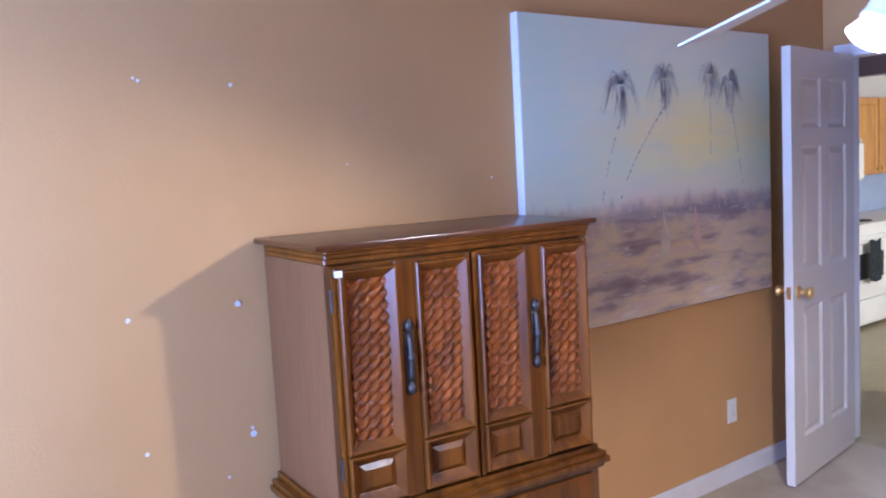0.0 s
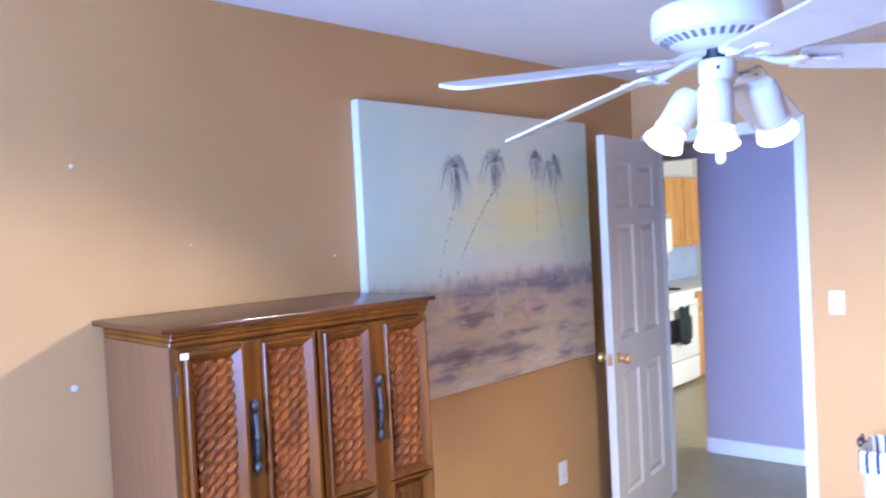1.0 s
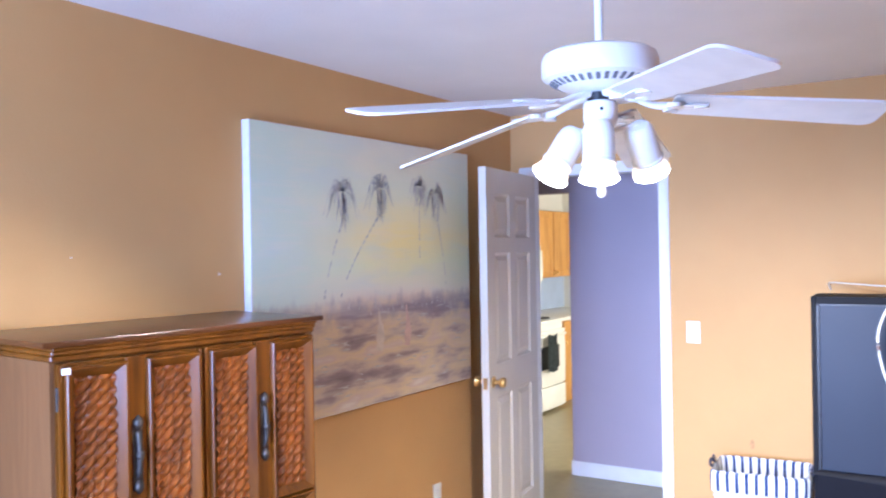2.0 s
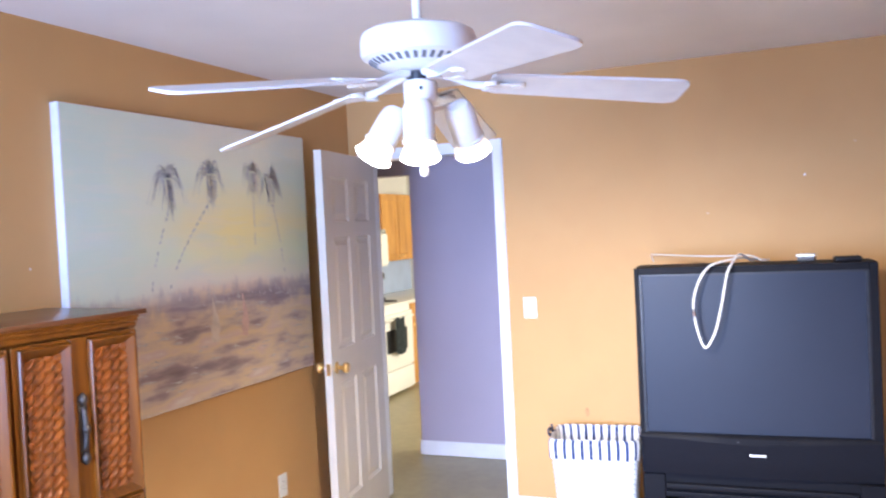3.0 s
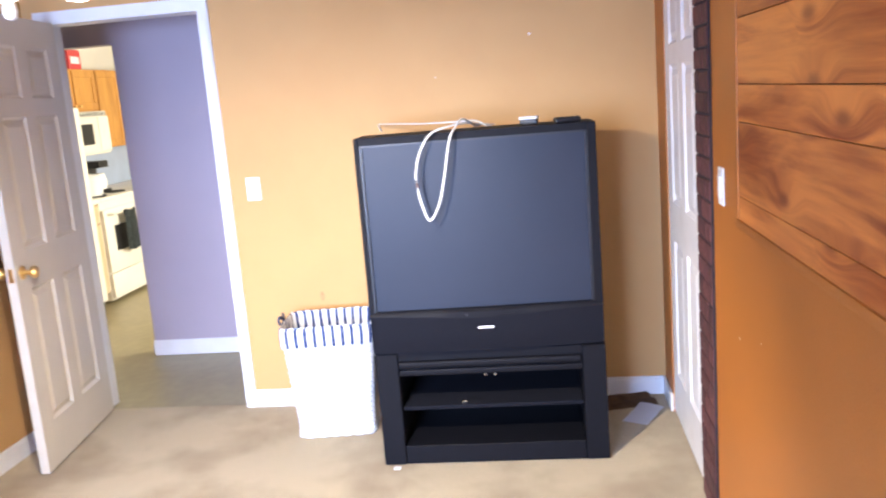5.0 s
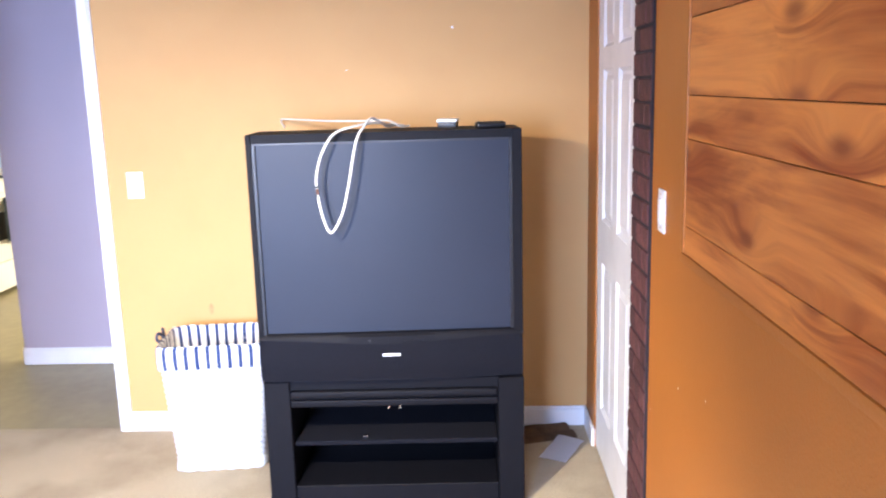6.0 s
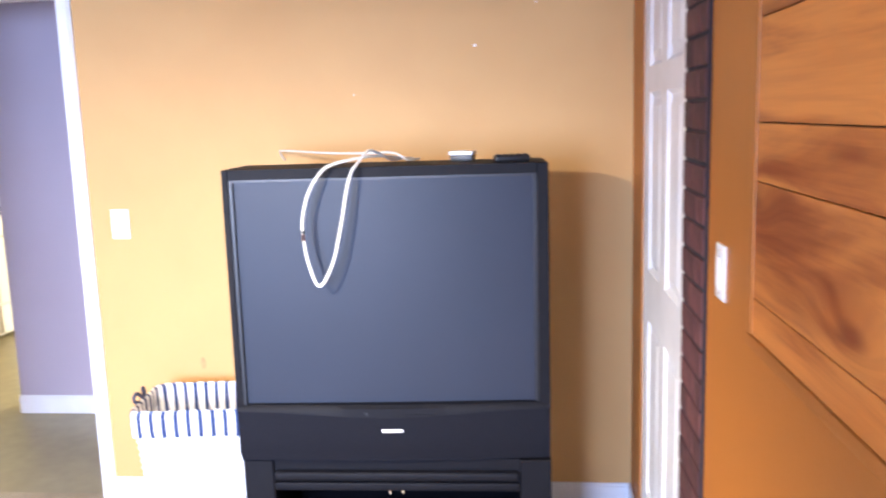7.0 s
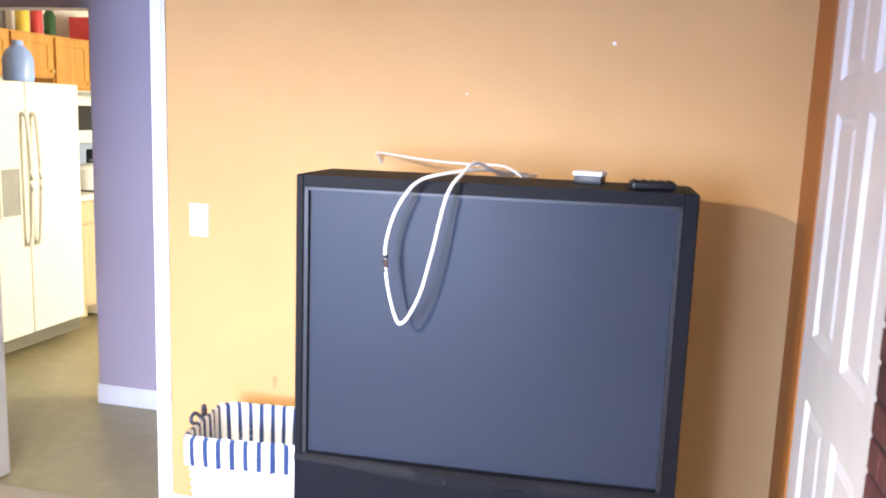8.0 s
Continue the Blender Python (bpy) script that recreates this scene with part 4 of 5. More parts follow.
def blade_iron():
    b = bmesh.new()
    tube(b, smooth_line([(0.035, 0, 1.975), (0.08, 0, 1.962), (0.12, 0.004, 1.947), (0.16, 0, 1.942)], 5), [0.011, 0.010, 0.009, 0.008, 0.008, 0.008, 0.008, 0.008, 0.008, 0.008, 0.008, 0.009, 0.009, 0.009, 0.009, 0.010], 8)
    box(b, 0.15, 0.245, -0.028, 0.028, 1.9365, 1.9405, 0.002, 1)
    for x, y in ((0.165, 0.03), (0.165, -0.03), (0.232, 0.0)):
        turned(b, [(0.0, -0.004), (0.017, -0.004), (0.017, 0.005), (0.0, 0.006)], 14, Matrix.Translation((x, y, 1.938)), cap=False)
    return b


def blade_board():
    b = bmesh.new()
    out = []
    r0, r1, w0, w1 = 0.165, 0.634, 0.052, 0.068
    pts = [(r0 + 0.01, -w0), (r1 - 0.03, -w1)]
    for k in range(6):
        a = radians(-90 + 90 * k / 5)
        pts.append((r1 - 0.03 + 0.03 * math.cos(a), -w1 + 0.03 + 0.03 * math.sin(a)))
    for k in range(6):
        a = radians(90 * k / 5)
        pts.append((r1 - 0.03 + 0.03 * math.cos(a), w1 - 0.03 + 0.03 * math.sin(a)))
    pts += [(r0 + 0.01, w0), (r0, w0 - 0.01), (r0, -w0 + 0.01)]
    lo = [b.verts.new((x, y, 0.0)) for x, y in pts]
    hi = [b.verts.new((x, y, 0.006)) for x, y in pts]
    b.faces.new(lo[::-1])
    b.faces.new(hi)
    for i in range(len(pts)):
        j = (i + 1) % len(pts)
        b.faces.new((lo[i], lo[j], hi[j], hi[i]))
    return b


PHASE, GX, GY = 80.4, -0.029, -0.048
for k in range(5):
    az = radians(PHASE + 72 * k)
    tip = 1.886 + 0.634 * (GX * math.cos(az) + GY * math.sin(az))
    droop = math.atan2(1.941 - tip, 0.634 - 0.2)
    turn = Matrix.Rotation(az, 4, "Z") @ Matrix.Translation((0.2, 0, 1.941)) @ Matrix.Rotation(droop, 4, "Y") @ Matrix.Rotation(radians(-13), 4, "X") @ Matrix.Translation((-0.2, 0, 0))
    ob = part("blade", blade_board(), M_BLADE, fan, smooth=30)
    ob.matrix_local = turn
    ir = part("blade_iron", blade_iron(), M_FAN, ob, "white scrolled blade bracket", smooth=40)
    ir.matrix_local = turn.inverted() @ Matrix.Rotation(az, 4, "Z")
# arm direction and reach, the way the lamp points and its tilt, watts, and the beam's angle and softness
for az, arm, turn_z, tilt, watts, wide, soft_edge in ((62, 0.098, 143, 34, 94, 134, 0.4), (198, 0.070, 200, 7, 20, 134, 0.6), (303, 0.088, 358, 40, 365, 120, 0.9)):
    m = Matrix.Rotation(radians(az), 4, "Z") @ Matrix.Translation((arm, 0, 1.893)) @ Matrix.Rotation(radians(turn_z - az), 4, "Z") @ Matrix.Rotation(radians(-tilt), 4, "Y")
    b = bmesh.new()
    prof = [(0.0, 0.013), (0.012, 0.012), (0.026, 0.008), (0.034, -0.004), (0.0365, -0.025), (0.0365, -0.082), (0.0395, -0.085), (0.0395, -0.091),
            (0.037, -0.091), (0.0335, -0.082), (0.0335, -0.026), (0.024, 0.004), (0.012, 0.008), (0.0, 0.008)]
    turned(b, prof, 32, cap=False)
    sh = part("lamp_holder", b, M_FAN, fan, "white cylindrical spotlight holder", smooth=40)
    sh.matrix_local = m
    b = bmesh.new()
    turned(b, [(0.012, -0.05), (0.030, -0.085), (0.034, -0.095), (0.041, -0.110), (0.046, -0.124)], 32, cap=False)
    bu = part("bulb", b, M_BULB_SIDE, sh, "lit flared reflector bulb", smooth=60)
    b = bmesh.new()
    turned(b, [(0.046, -0.124), (0.045, -0.128), (0.036, -0.134), (0.018, -0.138), (0.0, -0.139)], 32, cap=False)
    part("bulb_face", b, M_BULB, bu, "glowing domed bulb face", smooth=60)
    beam = bpy.data.lights.new("bulb_beam", "SPOT")
    beam.energy, beam.color, beam.spot_size, beam.spot_blend, beam.shadow_soft_size = watts, (1.0, 0.85, 0.65), radians(wide), soft_edge, 0.02
    new("bulb_beam", beam).matrix_world = pose(FX, FY, 0) @ m @ Matrix.Translation((0, 0, -0.147))
    b = bmesh.new()
    p1 = m @ Vector((0, 0, 0.01))
    tube(b, smooth_line([(0.02 * math.cos(radians(az)), 0.02 * math.sin(radians(az)), 1.888), (0.045 * math.cos(radians(az)), 0.045 * math.sin(radians(az)), 1.892), p1], 5), 0.007, 10)
    part("lamp_arm", b, M_FAN, fan)

# ---- rear-projection television on its stand; x runs along the wall to the south, front at y = 0 facing -y in its own axes ----
TVW = 0.950
TV_M = pose(3.603, 0.097, 0, 0, 0, -90 + 2.6)
tv = thing("projection_television", "large charcoal rear-projection television, switched off", "television", TV_M)
H = TVW / 2
b = bmesh.new()
Z0, Z1 = 0.500, 1.395
# hollow cabinet front frame
t_, tr_, bt = 0.020, 0.034, 0.030
box(b, -H, -H + t_, 0, 0.12, 0.665, Z1, 0.003, 1)
box(b, H - tr_, H, 0, 0.12, 0.665, Z1, 0.003, 1)
box(b, -H + t_, H - tr_, 0.001, 0.12, Z1 - bt, Z1 - 0.0005)
part("front_frame", b, M_TVCASE, tv)
b = bmesh.new()
frustum(b, (-H, H, 0.12, 0.27), (-H, H, 0.12, 0.27), 0.50, Z1 - 0.001)
# tapered back shell
a = [b.verts.new(p) for p in ((-H, 0.27, 0.50), (H, 0.27, 0.50), (H, 0.27, Z1 - 0.001), (-H, 0.27, Z1 - 0.001))]
c = [b.verts.new(p) for p in ((-H + 0.12, 0.56, 0.50), (H - 0.12, 0.56, 0.50), (H - 0.12, 0.54, Z1 - 0.03), (-H + 0.12, 0.54, Z1 - 0.03))]
b.faces.new(c)
for k in range(4):
    j = (k + 1) % 4
    b.faces.new((a[k], a[j], c[j], c[k]))
part("back_shell", b, M_TVCASE, tv, "tapered charcoal plastic back")
b = bmesh.new()
n0 = 16
grid = [[b.verts.new((-H + t_ + (TVW - t_ - tr_) * i / n0, 0.012 + 0.006 * (1 - math.sin(math.pi * i / n0)), 0.682 + (Z1 - bt - 0.682) * j / 2)) for i in range(n0 + 1)] for j in range(3)]
for r0, r1 in zip(grid, grid[1:]):
    for i in range(n0):
        b.faces.new((r0[i], r0[i + 1], r1[i + 1], r1[i]))
part("screen", b, M_SCREEN, tv, "dark blue-grey lenticular screen", smooth=60)
b = bmesh.new()
for x0, x1, z0, z1 in ((-H + t_, -H + t_ + 0.010, 0.682, Z1 - bt), (H - tr_ - 0.010, H - tr_, 0.682, Z1 - bt), (-H + t_, H - tr_, Z1 - bt - 0.008, Z1 - bt)):
    box(b, x0, x1, 0.004, 0.016, z0, z1)
part("inner_bezel", b, M_BLACK, tv)
# curved lip under the screen
b = bmesh.new()
n0 = 40
prev = None
for i in range(n0 + 1):
    s = i / n0
    x = -H + TVW * s
    dip = 0.020 * (math.cos(2 * math.pi * (s - 0.5)) + 1) / 2
    out = -0.006 - 0.018 * math.sin(math.pi * s)
    ring = [b.verts.new(p) for p in ((x, 0.03, 0.684), (x, out + 0.012, 0.682), (x, out + 0.002, 0.672), (x, out, 0.664 - dip), (x, 0.03, 0.662 - dip))]
    if prev:
        for k in range(4):
            b.faces.new((prev[k], ring[k], ring[k + 1], prev[k + 1]))
    prev = ring
part("control_lip", b, M_TVCASE, tv, "curved lip with small buttons", smooth=40)
# bowed speaker panel
b = bmesh.new()
rows_ = []
for z in (0.672, 0.60, 0.53, 0.512, 0.505):
    row = []
    for i in range(n0 + 1):
        s = i / n0
        inset = 0.0 if z > 0.52 else 0.012
        row.append(b.verts.new((-H + 0.002 + (TVW - 0.004) * s, -0.004 - 0.018 * math.sin(math.pi * s) + inset, z)))
    rows_.append(row)
for r0, r1 in zip(rows_, rows_[1:]):
    for i in range(n0):
        b.faces.new((r0[i], r0[i + 1], r1[i + 1], r1[i]))
for side in (0, n0):
    q = [b.verts.new((rows_[0][side].co.x, 0.13, z)) for z in (0.672, 0.505)]
    b.faces.new((rows_[0][side], rows_[-1][side], q[1], q[0]))
part("speaker_panel", b, M_CLOTH, tv, "black speaker cloth panel", smooth=40)
b = bmesh.new()
box(b, -0.032, 0.032, -0.0255, -0.021, 0.600, 0.609, 0.001, 1)
part("badge", b, M_WHITEPL, tv, "small silver bar badge")
b = bmesh.new()
turned(b, [(0.0, 0), (0.005, 0), (0.005, 0.003), (0.0, 0.003)], 12, pose(0.045 * -1 - 0.03, -0.0275, 0.6595, 90, 0, 0), cap=False)
part("sensor", b, M_BLACK, tv, "small round black sensor")
for x in (0.05, 0.066, 0.082, 0.098, 0.114):
    b = bmesh.new()
    box(b, x - 0.005, x + 0.005, -0.0262, -0.021, 0.652, 0.656)
    part("button", b, M_TVCASE, tv)

stand = thing("television_stand", "charcoal television stand with open shelves", "tv stand", pose(3.612, 0.097, 0, 0, 0, -90 + 1.0))
for s in (-1, 1):
    b = bmesh.new()
    x0, x1 = sorted((s * H, s * (H - 0.095)))
    box(b, x0, x1, 0.0, 0.44, 0.004, 0.498, 0.004, 1)
    part("side_pillar", b, M_TVCASE, stand)
b = bmesh.new()
box(b, -H + 0.095, H - 0.095, 0.006, 0.44, 0.004, 0.085, 0.004, 1)
part("base_rail", b, M_TVCASE, stand)
b = bmesh.new()
box(b, -H + 0.097, H - 0.097, 0.03, 0.43, 0.235, 0.252, 0.003, 1)
part("shelf", b, M_CLOTH, stand)
b = bmesh.new()
box(b, -H + 0.095, H - 0.095, 0.43, 0.438, 0.085, 0.40)
part("back_panel", b, M_BLACK, stand)
b = bmesh.new()
box(b, -H + 0.095, H - 0.095, 0.012, 0.44, 0.395, 0.498)
box(b, -H + 0.096, H - 0.096, -0.012, 0.02, 0.432, 0.462, 0.012, 4)
box(b, -H + 0.096, H - 0.096, -0.002, 0.02, 0.398, 0.424, 0.006, 3)
part("top_rail", b, M_TVCASE, stand, "rolled lip above the open bay")
for x in (-0.02, 0.02):
    b = bmesh.new()
    turned(b, [(0.0, 0), (0.005, 0), (0.005, -0.012), (0.0, -0.014)], 10, Matrix.Translation((x, 0.012, 0.397)), cap=False)
    part("catch", b, M_CHROME, stand, "small magnetic catch")
b = bmesh.new()
box(b, -0.125, -0.108, 0.05, 0.062, 0.2525, 0.262)
part("clip", b, M_CHROME, stand, "small metal clip on the shelf")

# cable over the screen
cable = thing("coaxial_cable", "white coaxial cable looped over the television screen", "cable")
# the loop: from the back over the top edge, down, round and up again
loop_pts = [(3.93, 0.075, 1.402), (3.80, 0.100, 1.403), (3.72, 0.113, 1.420), (3.64, 0.139, 1.440), (3.585, 0.160, 1.415), (3.545, 0.185, 1.365), (3.53, 0.214, 1.222), (3.525, 0.241, 1.122),
            (3.52, 0.280, 1.062), (3.52, 0.307, 1.124), (3.525, 0.322, 1.212), (3.53, 0.318, 1.273), (3.535, 0.295, 1.341), (3.56, 0.254, 1.397), (3.62, 0.185, 1.417), (3.70, 0.133, 1.421), (3.82, 0.095, 1.410), (3.92, 0.05, 1.400)]
b = bmesh.new()
tube(b, smooth_line(loop_pts, 8), 0.0042, 10)
part("loop", b, M_CABLE, cable)
b = bmesh.new()
tube(b, smooth_line([(4.352, 0.60, 1.385), (4.30, 0.60, 1.418), (4.2, 0.54, 1.424), (4.0, 0.355, 1.421), (3.88, 0.20, 1.422), (3.85, 0.115, 1.424), (3.85, 0.080, 1.413), (3.86, 0.058, 1.3985), (3.93, 0.03, 1.398)], 8), 0.0034, 10)
part("lead", b, M_CABLE, cable, "thin white lead running to the wall")
for z0, mt in ((1.182, M_BLACK), (1.192, M_CHROME), (1.214, M_BLACK)):
    b = bmesh.new()
    tube(b, [(3.5237, 0.3200, z0), (3.5250, 0.3218, z0 + (0.020 if mt is M_CHROME else 0.008))], 0.0058, 8)
    part("connector", b, mt, cable, "joined metal cable connector")
box1 = thing("converter_box", "small white and black box on the television", "electronics", pose(3.80, -0.121, 1.394, 0, 0, 82))
b = bmesh.new()
box(b, -0.034, 0.034, -0.030, 0.030, 0.0, 0.020, 0.003, 2)
part("base", b, M_BLACK, box1)
b = bmesh.new()
box(b, -0.037, 0.037, -0.034, 0.034, 0.020, 0.031, 0.004, 2)
part("lid", b, M_WHITEPL, box1, "white lid")
rem = thing("remote_control", "black remote control lying on the television", "remote control", pose(3.700, -0.272, 1.394, 0, 0, -78))
b = bmesh.new()
box(b, -0.052, 0.052, -0.024, 0.024, 0.0, 0.021, 0.008, 3)
part("body", b, M_BLACK, rem)
for i in range(5):
    for j in (-1, 1):
        b = bmesh.new()
        box(b, -0.045 + i * 0.02, -0.035 + i * 0.02, j * 0.010 - 0.004, j * 0.010 + 0.004, 0.021, 0.023)
        part("button", b, M_TVCASE, rem)

# ---- hamper ----
def loop_point(s, w, d, r):
    """A point at the fraction s round a rounded rectangle w x d, counted from the middle of its front."""
    straight = [w / 2 - r, d - 2 * r, w - 2 * r, d - 2 * r, w / 2 - r]
    arc = math.pi * r / 2
    total = sum(straight) + 4 * arc
    q = (s % 1.0) * total
    x, y, a = 0.0, -d / 2, 0.0
    for k in range(5):
        if q <= straight[k]:
            return Vector((x + q * math.cos(a), y + q * math.sin(a), 0)), Vector((math.sin(a), -math.cos(a), 0)), total
        x, y, q = x + straight[k] * math.cos(a), y + straight[k] * math.sin(a), q - straight[k]
        if k == 4:
            break
        cx, cy = x - r * math.sin(a), y + r * math.cos(a)
        if q <= arc:
            t = a + q / r
            return Vector((cx + r * math.sin(t), cy - r * math.cos(t), 0)), Vector((math.sin(t), -math.cos(t), 0)), total
        a += math.pi / 2
        x, y, q = cx + r * math.sin(a), cy - r * math.cos(a), q - arc
    return Vector((x, y, 0)), Vector((math.sin(a), -math.cos(a), 0)), total


M_STRIPE = bpy.data.materials.new("blue_white_ticking")
M_STRIPE.use_nodes = True
sn, sl = M_STRIPE.node_tree.nodes, M_STRIPE.node_tree.links
uvn = sn.new("ShaderNodeUVMap")
uvn.uv_map = "round"
sx_ = sn.new("ShaderNodeSeparateXYZ")
sl.new(uvn.outputs[0], sx_.inputs[0])
fr = sn.new("ShaderNodeMath")
fr.operation = "FRACT"
sl.new(sx_.outputs["X"], fr.inputs[0])
gt = sn.new("ShaderNodeMapRange")
gt.inputs["From Min"].default_value, gt.inputs["From Max"].default_value = 0.56, 0.60
sl.new(fr.outputs[0], gt.inputs["Value"])
edge = sn.new("ShaderNodeMapRange")
edge.inputs["From Min"].default_value, edge.inputs["From Max"].default_value = 0.95, 0.99
edge.inputs["To Min"].default_value, edge.inputs["To Max"].default_value = 1.0, 0.0
sl.new(fr.outputs[0], edge.inputs["Value"])
both = sn.new("ShaderNodeMath")
both.operation = "MULTIPLY"
sl.new(gt.outputs[0], both.inputs[0])
sl.new(edge.outputs[0], both.inputs[1])
smix = sn.new("ShaderNodeMix")
smix.data_type = "RGBA"
smix.inputs["A"].default_value, smix.inputs["B"].default_value = (0.78, 0.77, 0.74, 1), (0.02, 0.04, 0.12, 1)
sl.new(both.outputs[0], smix.inputs["Factor"])
sl.new(smix.outputs["Result"], sn["Principled BSDF"].inputs["Base Color"])
sn["Principled BSDF"].inputs["Roughness"].default_value = 0.9

HAM = pose(4.06, 0.874, 0, 0, 0, -90 + 6)
hamper = thing("laundry_hamper", "white wicker hamper with blue striped cloth liner", "hamper", HAM)
HB, HT, HH = (0.35, 0.26), (0.425, 0.315), 0.535
b = bmesh.new()
NS, NR = 168, 84
prev = None
for j in range(NR + 1):
    f = j / NR
    w, d = HB[0] + (HT[0] - HB[0]) * f, HB[1] + (HT[1] - HB[1]) * f
    ring = []
    for i in range(NS):
        p, nrm, total = loop_point(i / NS, w, d, 0.04)
        weave = 0.0036 * math.sin(2 * math.pi * i / 6) * (1 if (j // 2) % 2 else -1) + 0.0030 * math.cos(math.pi * j)
        p = p + nrm * weave
        ring.append(b.verts.new((p.x, p.y, 0.012 + (HH - 0.02) * f)))
    if prev:
        for i in range(NS):
            k = (i + 1) % NS
            b.faces.new((prev[i], prev[k], ring[k], ring[i]))
    else:
        b.faces.new(ring[::-1])
    prev = ring
part("woven_body", b, M_WICKER, hamper, smooth=60)
b = bmesh.new()
for zc, w, d, rr in ((0.012, HB[0] + 0.006, HB[1] + 0.006, 0.009), (0.030, HB[0] + 0.006, HB[1] + 0.006, 0.008)):
    ringpts = [loop_point(i / 96, w, d, 0.04)[0] + Vector((0, 0, zc + 0.003 * math.sin(i * 1.3))) for i in range(97)]
    tube(b, ringpts, rr, 8, cap=False)
part("foot_braid", b, M_WICKER, hamper)


def cloth(name, sections, label):
    """Striped cloth round the hamper: sections of (width, depth, height, ripple)."""
    bm_ = bmesh.new()
    uv = bm_.loops.layers.uv.new("round")
    n_ = 180
    rings = []
    for w, d, z, rip in sections:
        ring = []
        for i in range(n_):
            p, nrm, total = loop_point(i / n_, w, d, 0.045)
            k = rip * (math.sin(i * 0.42) + 0.6 * math.sin(i * 0.91 + 1.0))
            ring.append(bm_.verts.new(p + nrm * k + Vector((0, 0, z + 0.6 * rip * math.sin(i * 0.6)))))
        rings.append(ring)
    per = total / 0.037
    for j, (r0, r1) in enumerate(zip(rings, rings[1:])):
        for i in range(n_):
            k = (i + 1) % n_
            f_ = bm_.faces.new((r0[i], r0[k], r1[k], r1[i]))
            for lp, u_ in zip(f_.loops, (i, i + 1, i + 1, i)):
                lp[uv].uv = (u_ / n_ * round(per), 0)
    return part(name, bm_, M_STRIPE, hamper, label, smooth=60)


cloth("liner_band", ((HT[0] + 0.012, HT[1] + 0.012, 0.452, 0.003), (HT[0] + 0.016, HT[1] + 0.016, 0.49, 0.002), (HT[0] + 0.016, HT[1] + 0.016, 0.535, 0.0015), (HT[0] + 0.004, HT[1] + 0.004, 0.548, 0.0015),
                     (HT[0] - 0.014, HT[1] - 0.014, 0.542, 0.0015), (HT[0] - 0.022, HT[1] - 0.022, 0.44, 0.003), (HT[0] - 0.04, HT[1] - 0.04, 0.28, 0.004)), "folded blue and white striped cloth liner")
b = bmesh.new()
p, nrm, total = loop_point(0.5, HT[0] - 0.045, HT[1] - 0.045, 0.04)
rings = [loop_point(i / 60, HT[0] - 0.045, HT[1] - 0.045, 0.04)[0] + Vector((0, 0, 0.285)) for i in range(60)]
b.faces.new([b.verts.new(q) for q in rings])
part("liner_bottom", b, M_CANVAS, hamper)
for sx in (-1, 1):
    b = bmesh.new()
    x = sx * (HT[0] / 2 + 0.004)
    for s in (-1, 1):
        loop = smooth_line([(x, s * 0.005, 0.545), (x + sx * 0.012, s * 0.03, 0.572), (x + sx * 0.016, s * 0.055, 0.560), (x + sx * 0.010, s * 0.04, 0.538), (x, s * 0.006, 0.542)], 5)
        tube(b, loop, 0.0065, 6)
        tube(b, smooth_line([(x, s * 0.004, 0.542), (x + sx * 0.018, s * 0.02, 0.50), (x + sx * 0.016, s * 0.03, 0.455)], 5), 0.0042, 6)
    part("tie", b, material("navy_tie_cloth", (0.05, 0.05, 0.08), 0.9, vary=0.6, scale=60), hamper, "tied striped cloth bow")

# ---- papers on the carpet ----
paper = thing("paper_sheet", "loose white paper lying on the carpet", "paper", pose(4.08, -0.567, 0.0, 0, 0, -27))
b = bmesh.new()
grid = [[b.verts.new((-0.115 + 0.23 * i / 8, -0.06 + 0.12 * j / 4, 0.006 + 0.010 * abs(math.sin(i * 0.8 + j * 0.5)) * (i / 8))) for i in range(9)] for j in range(5)]
for r0, r1 in zip(grid, grid[1:]):
    for i in range(8):
        b.faces.new((r0[i], r0[i + 1], r1[i + 1], r1[i]))
bmesh.ops.solidify(b, geom=b.faces[:], thickness=0.001)
part("sheet", b, M_PAPER, paper, smooth=50)
# made-up dark sheet: stands where the carpet is only in shadow beside the paper
shade_sheet = thing("carpet_shade_sheet", "crumpled dark sheet standing in for shade on the carpet", "cardboard", pose(4.25, -0.50, 0, 0, 0, 15))
b = bmesh.new()
grid = [[b.verts.new((-0.09 + 0.18 * i / 6, -0.13 + 0.26 * j / 6, 0.006 + 0.016 * abs(math.sin(i * 1.1) * math.cos(j * 0.9)))) for i in range(7)] for j in range(7)]
for r0, r1 in zip(grid, grid[1:]):
    for i in range(6):
        b.faces.new((r0[i], r0[i + 1], r1[i + 1], r1[i]))
bmesh.ops.solidify(b, geom=b.faces[:], thickness=0.003)
part("sheet", b, material("brown_carpet_shade", (0.16, 0.095, 0.05), 0.8, vary=0.3, scale=20), shade_sheet, smooth=30)
chip = tagged(mesh_object("paper_scrap", box(bmesh.new(), 3.565, 3.59, 0.50, 0.53, 0.0, 0.006, 0.002, 1), M_PAPER, 30), "tiny white paper scrap on the carpet", "paper")

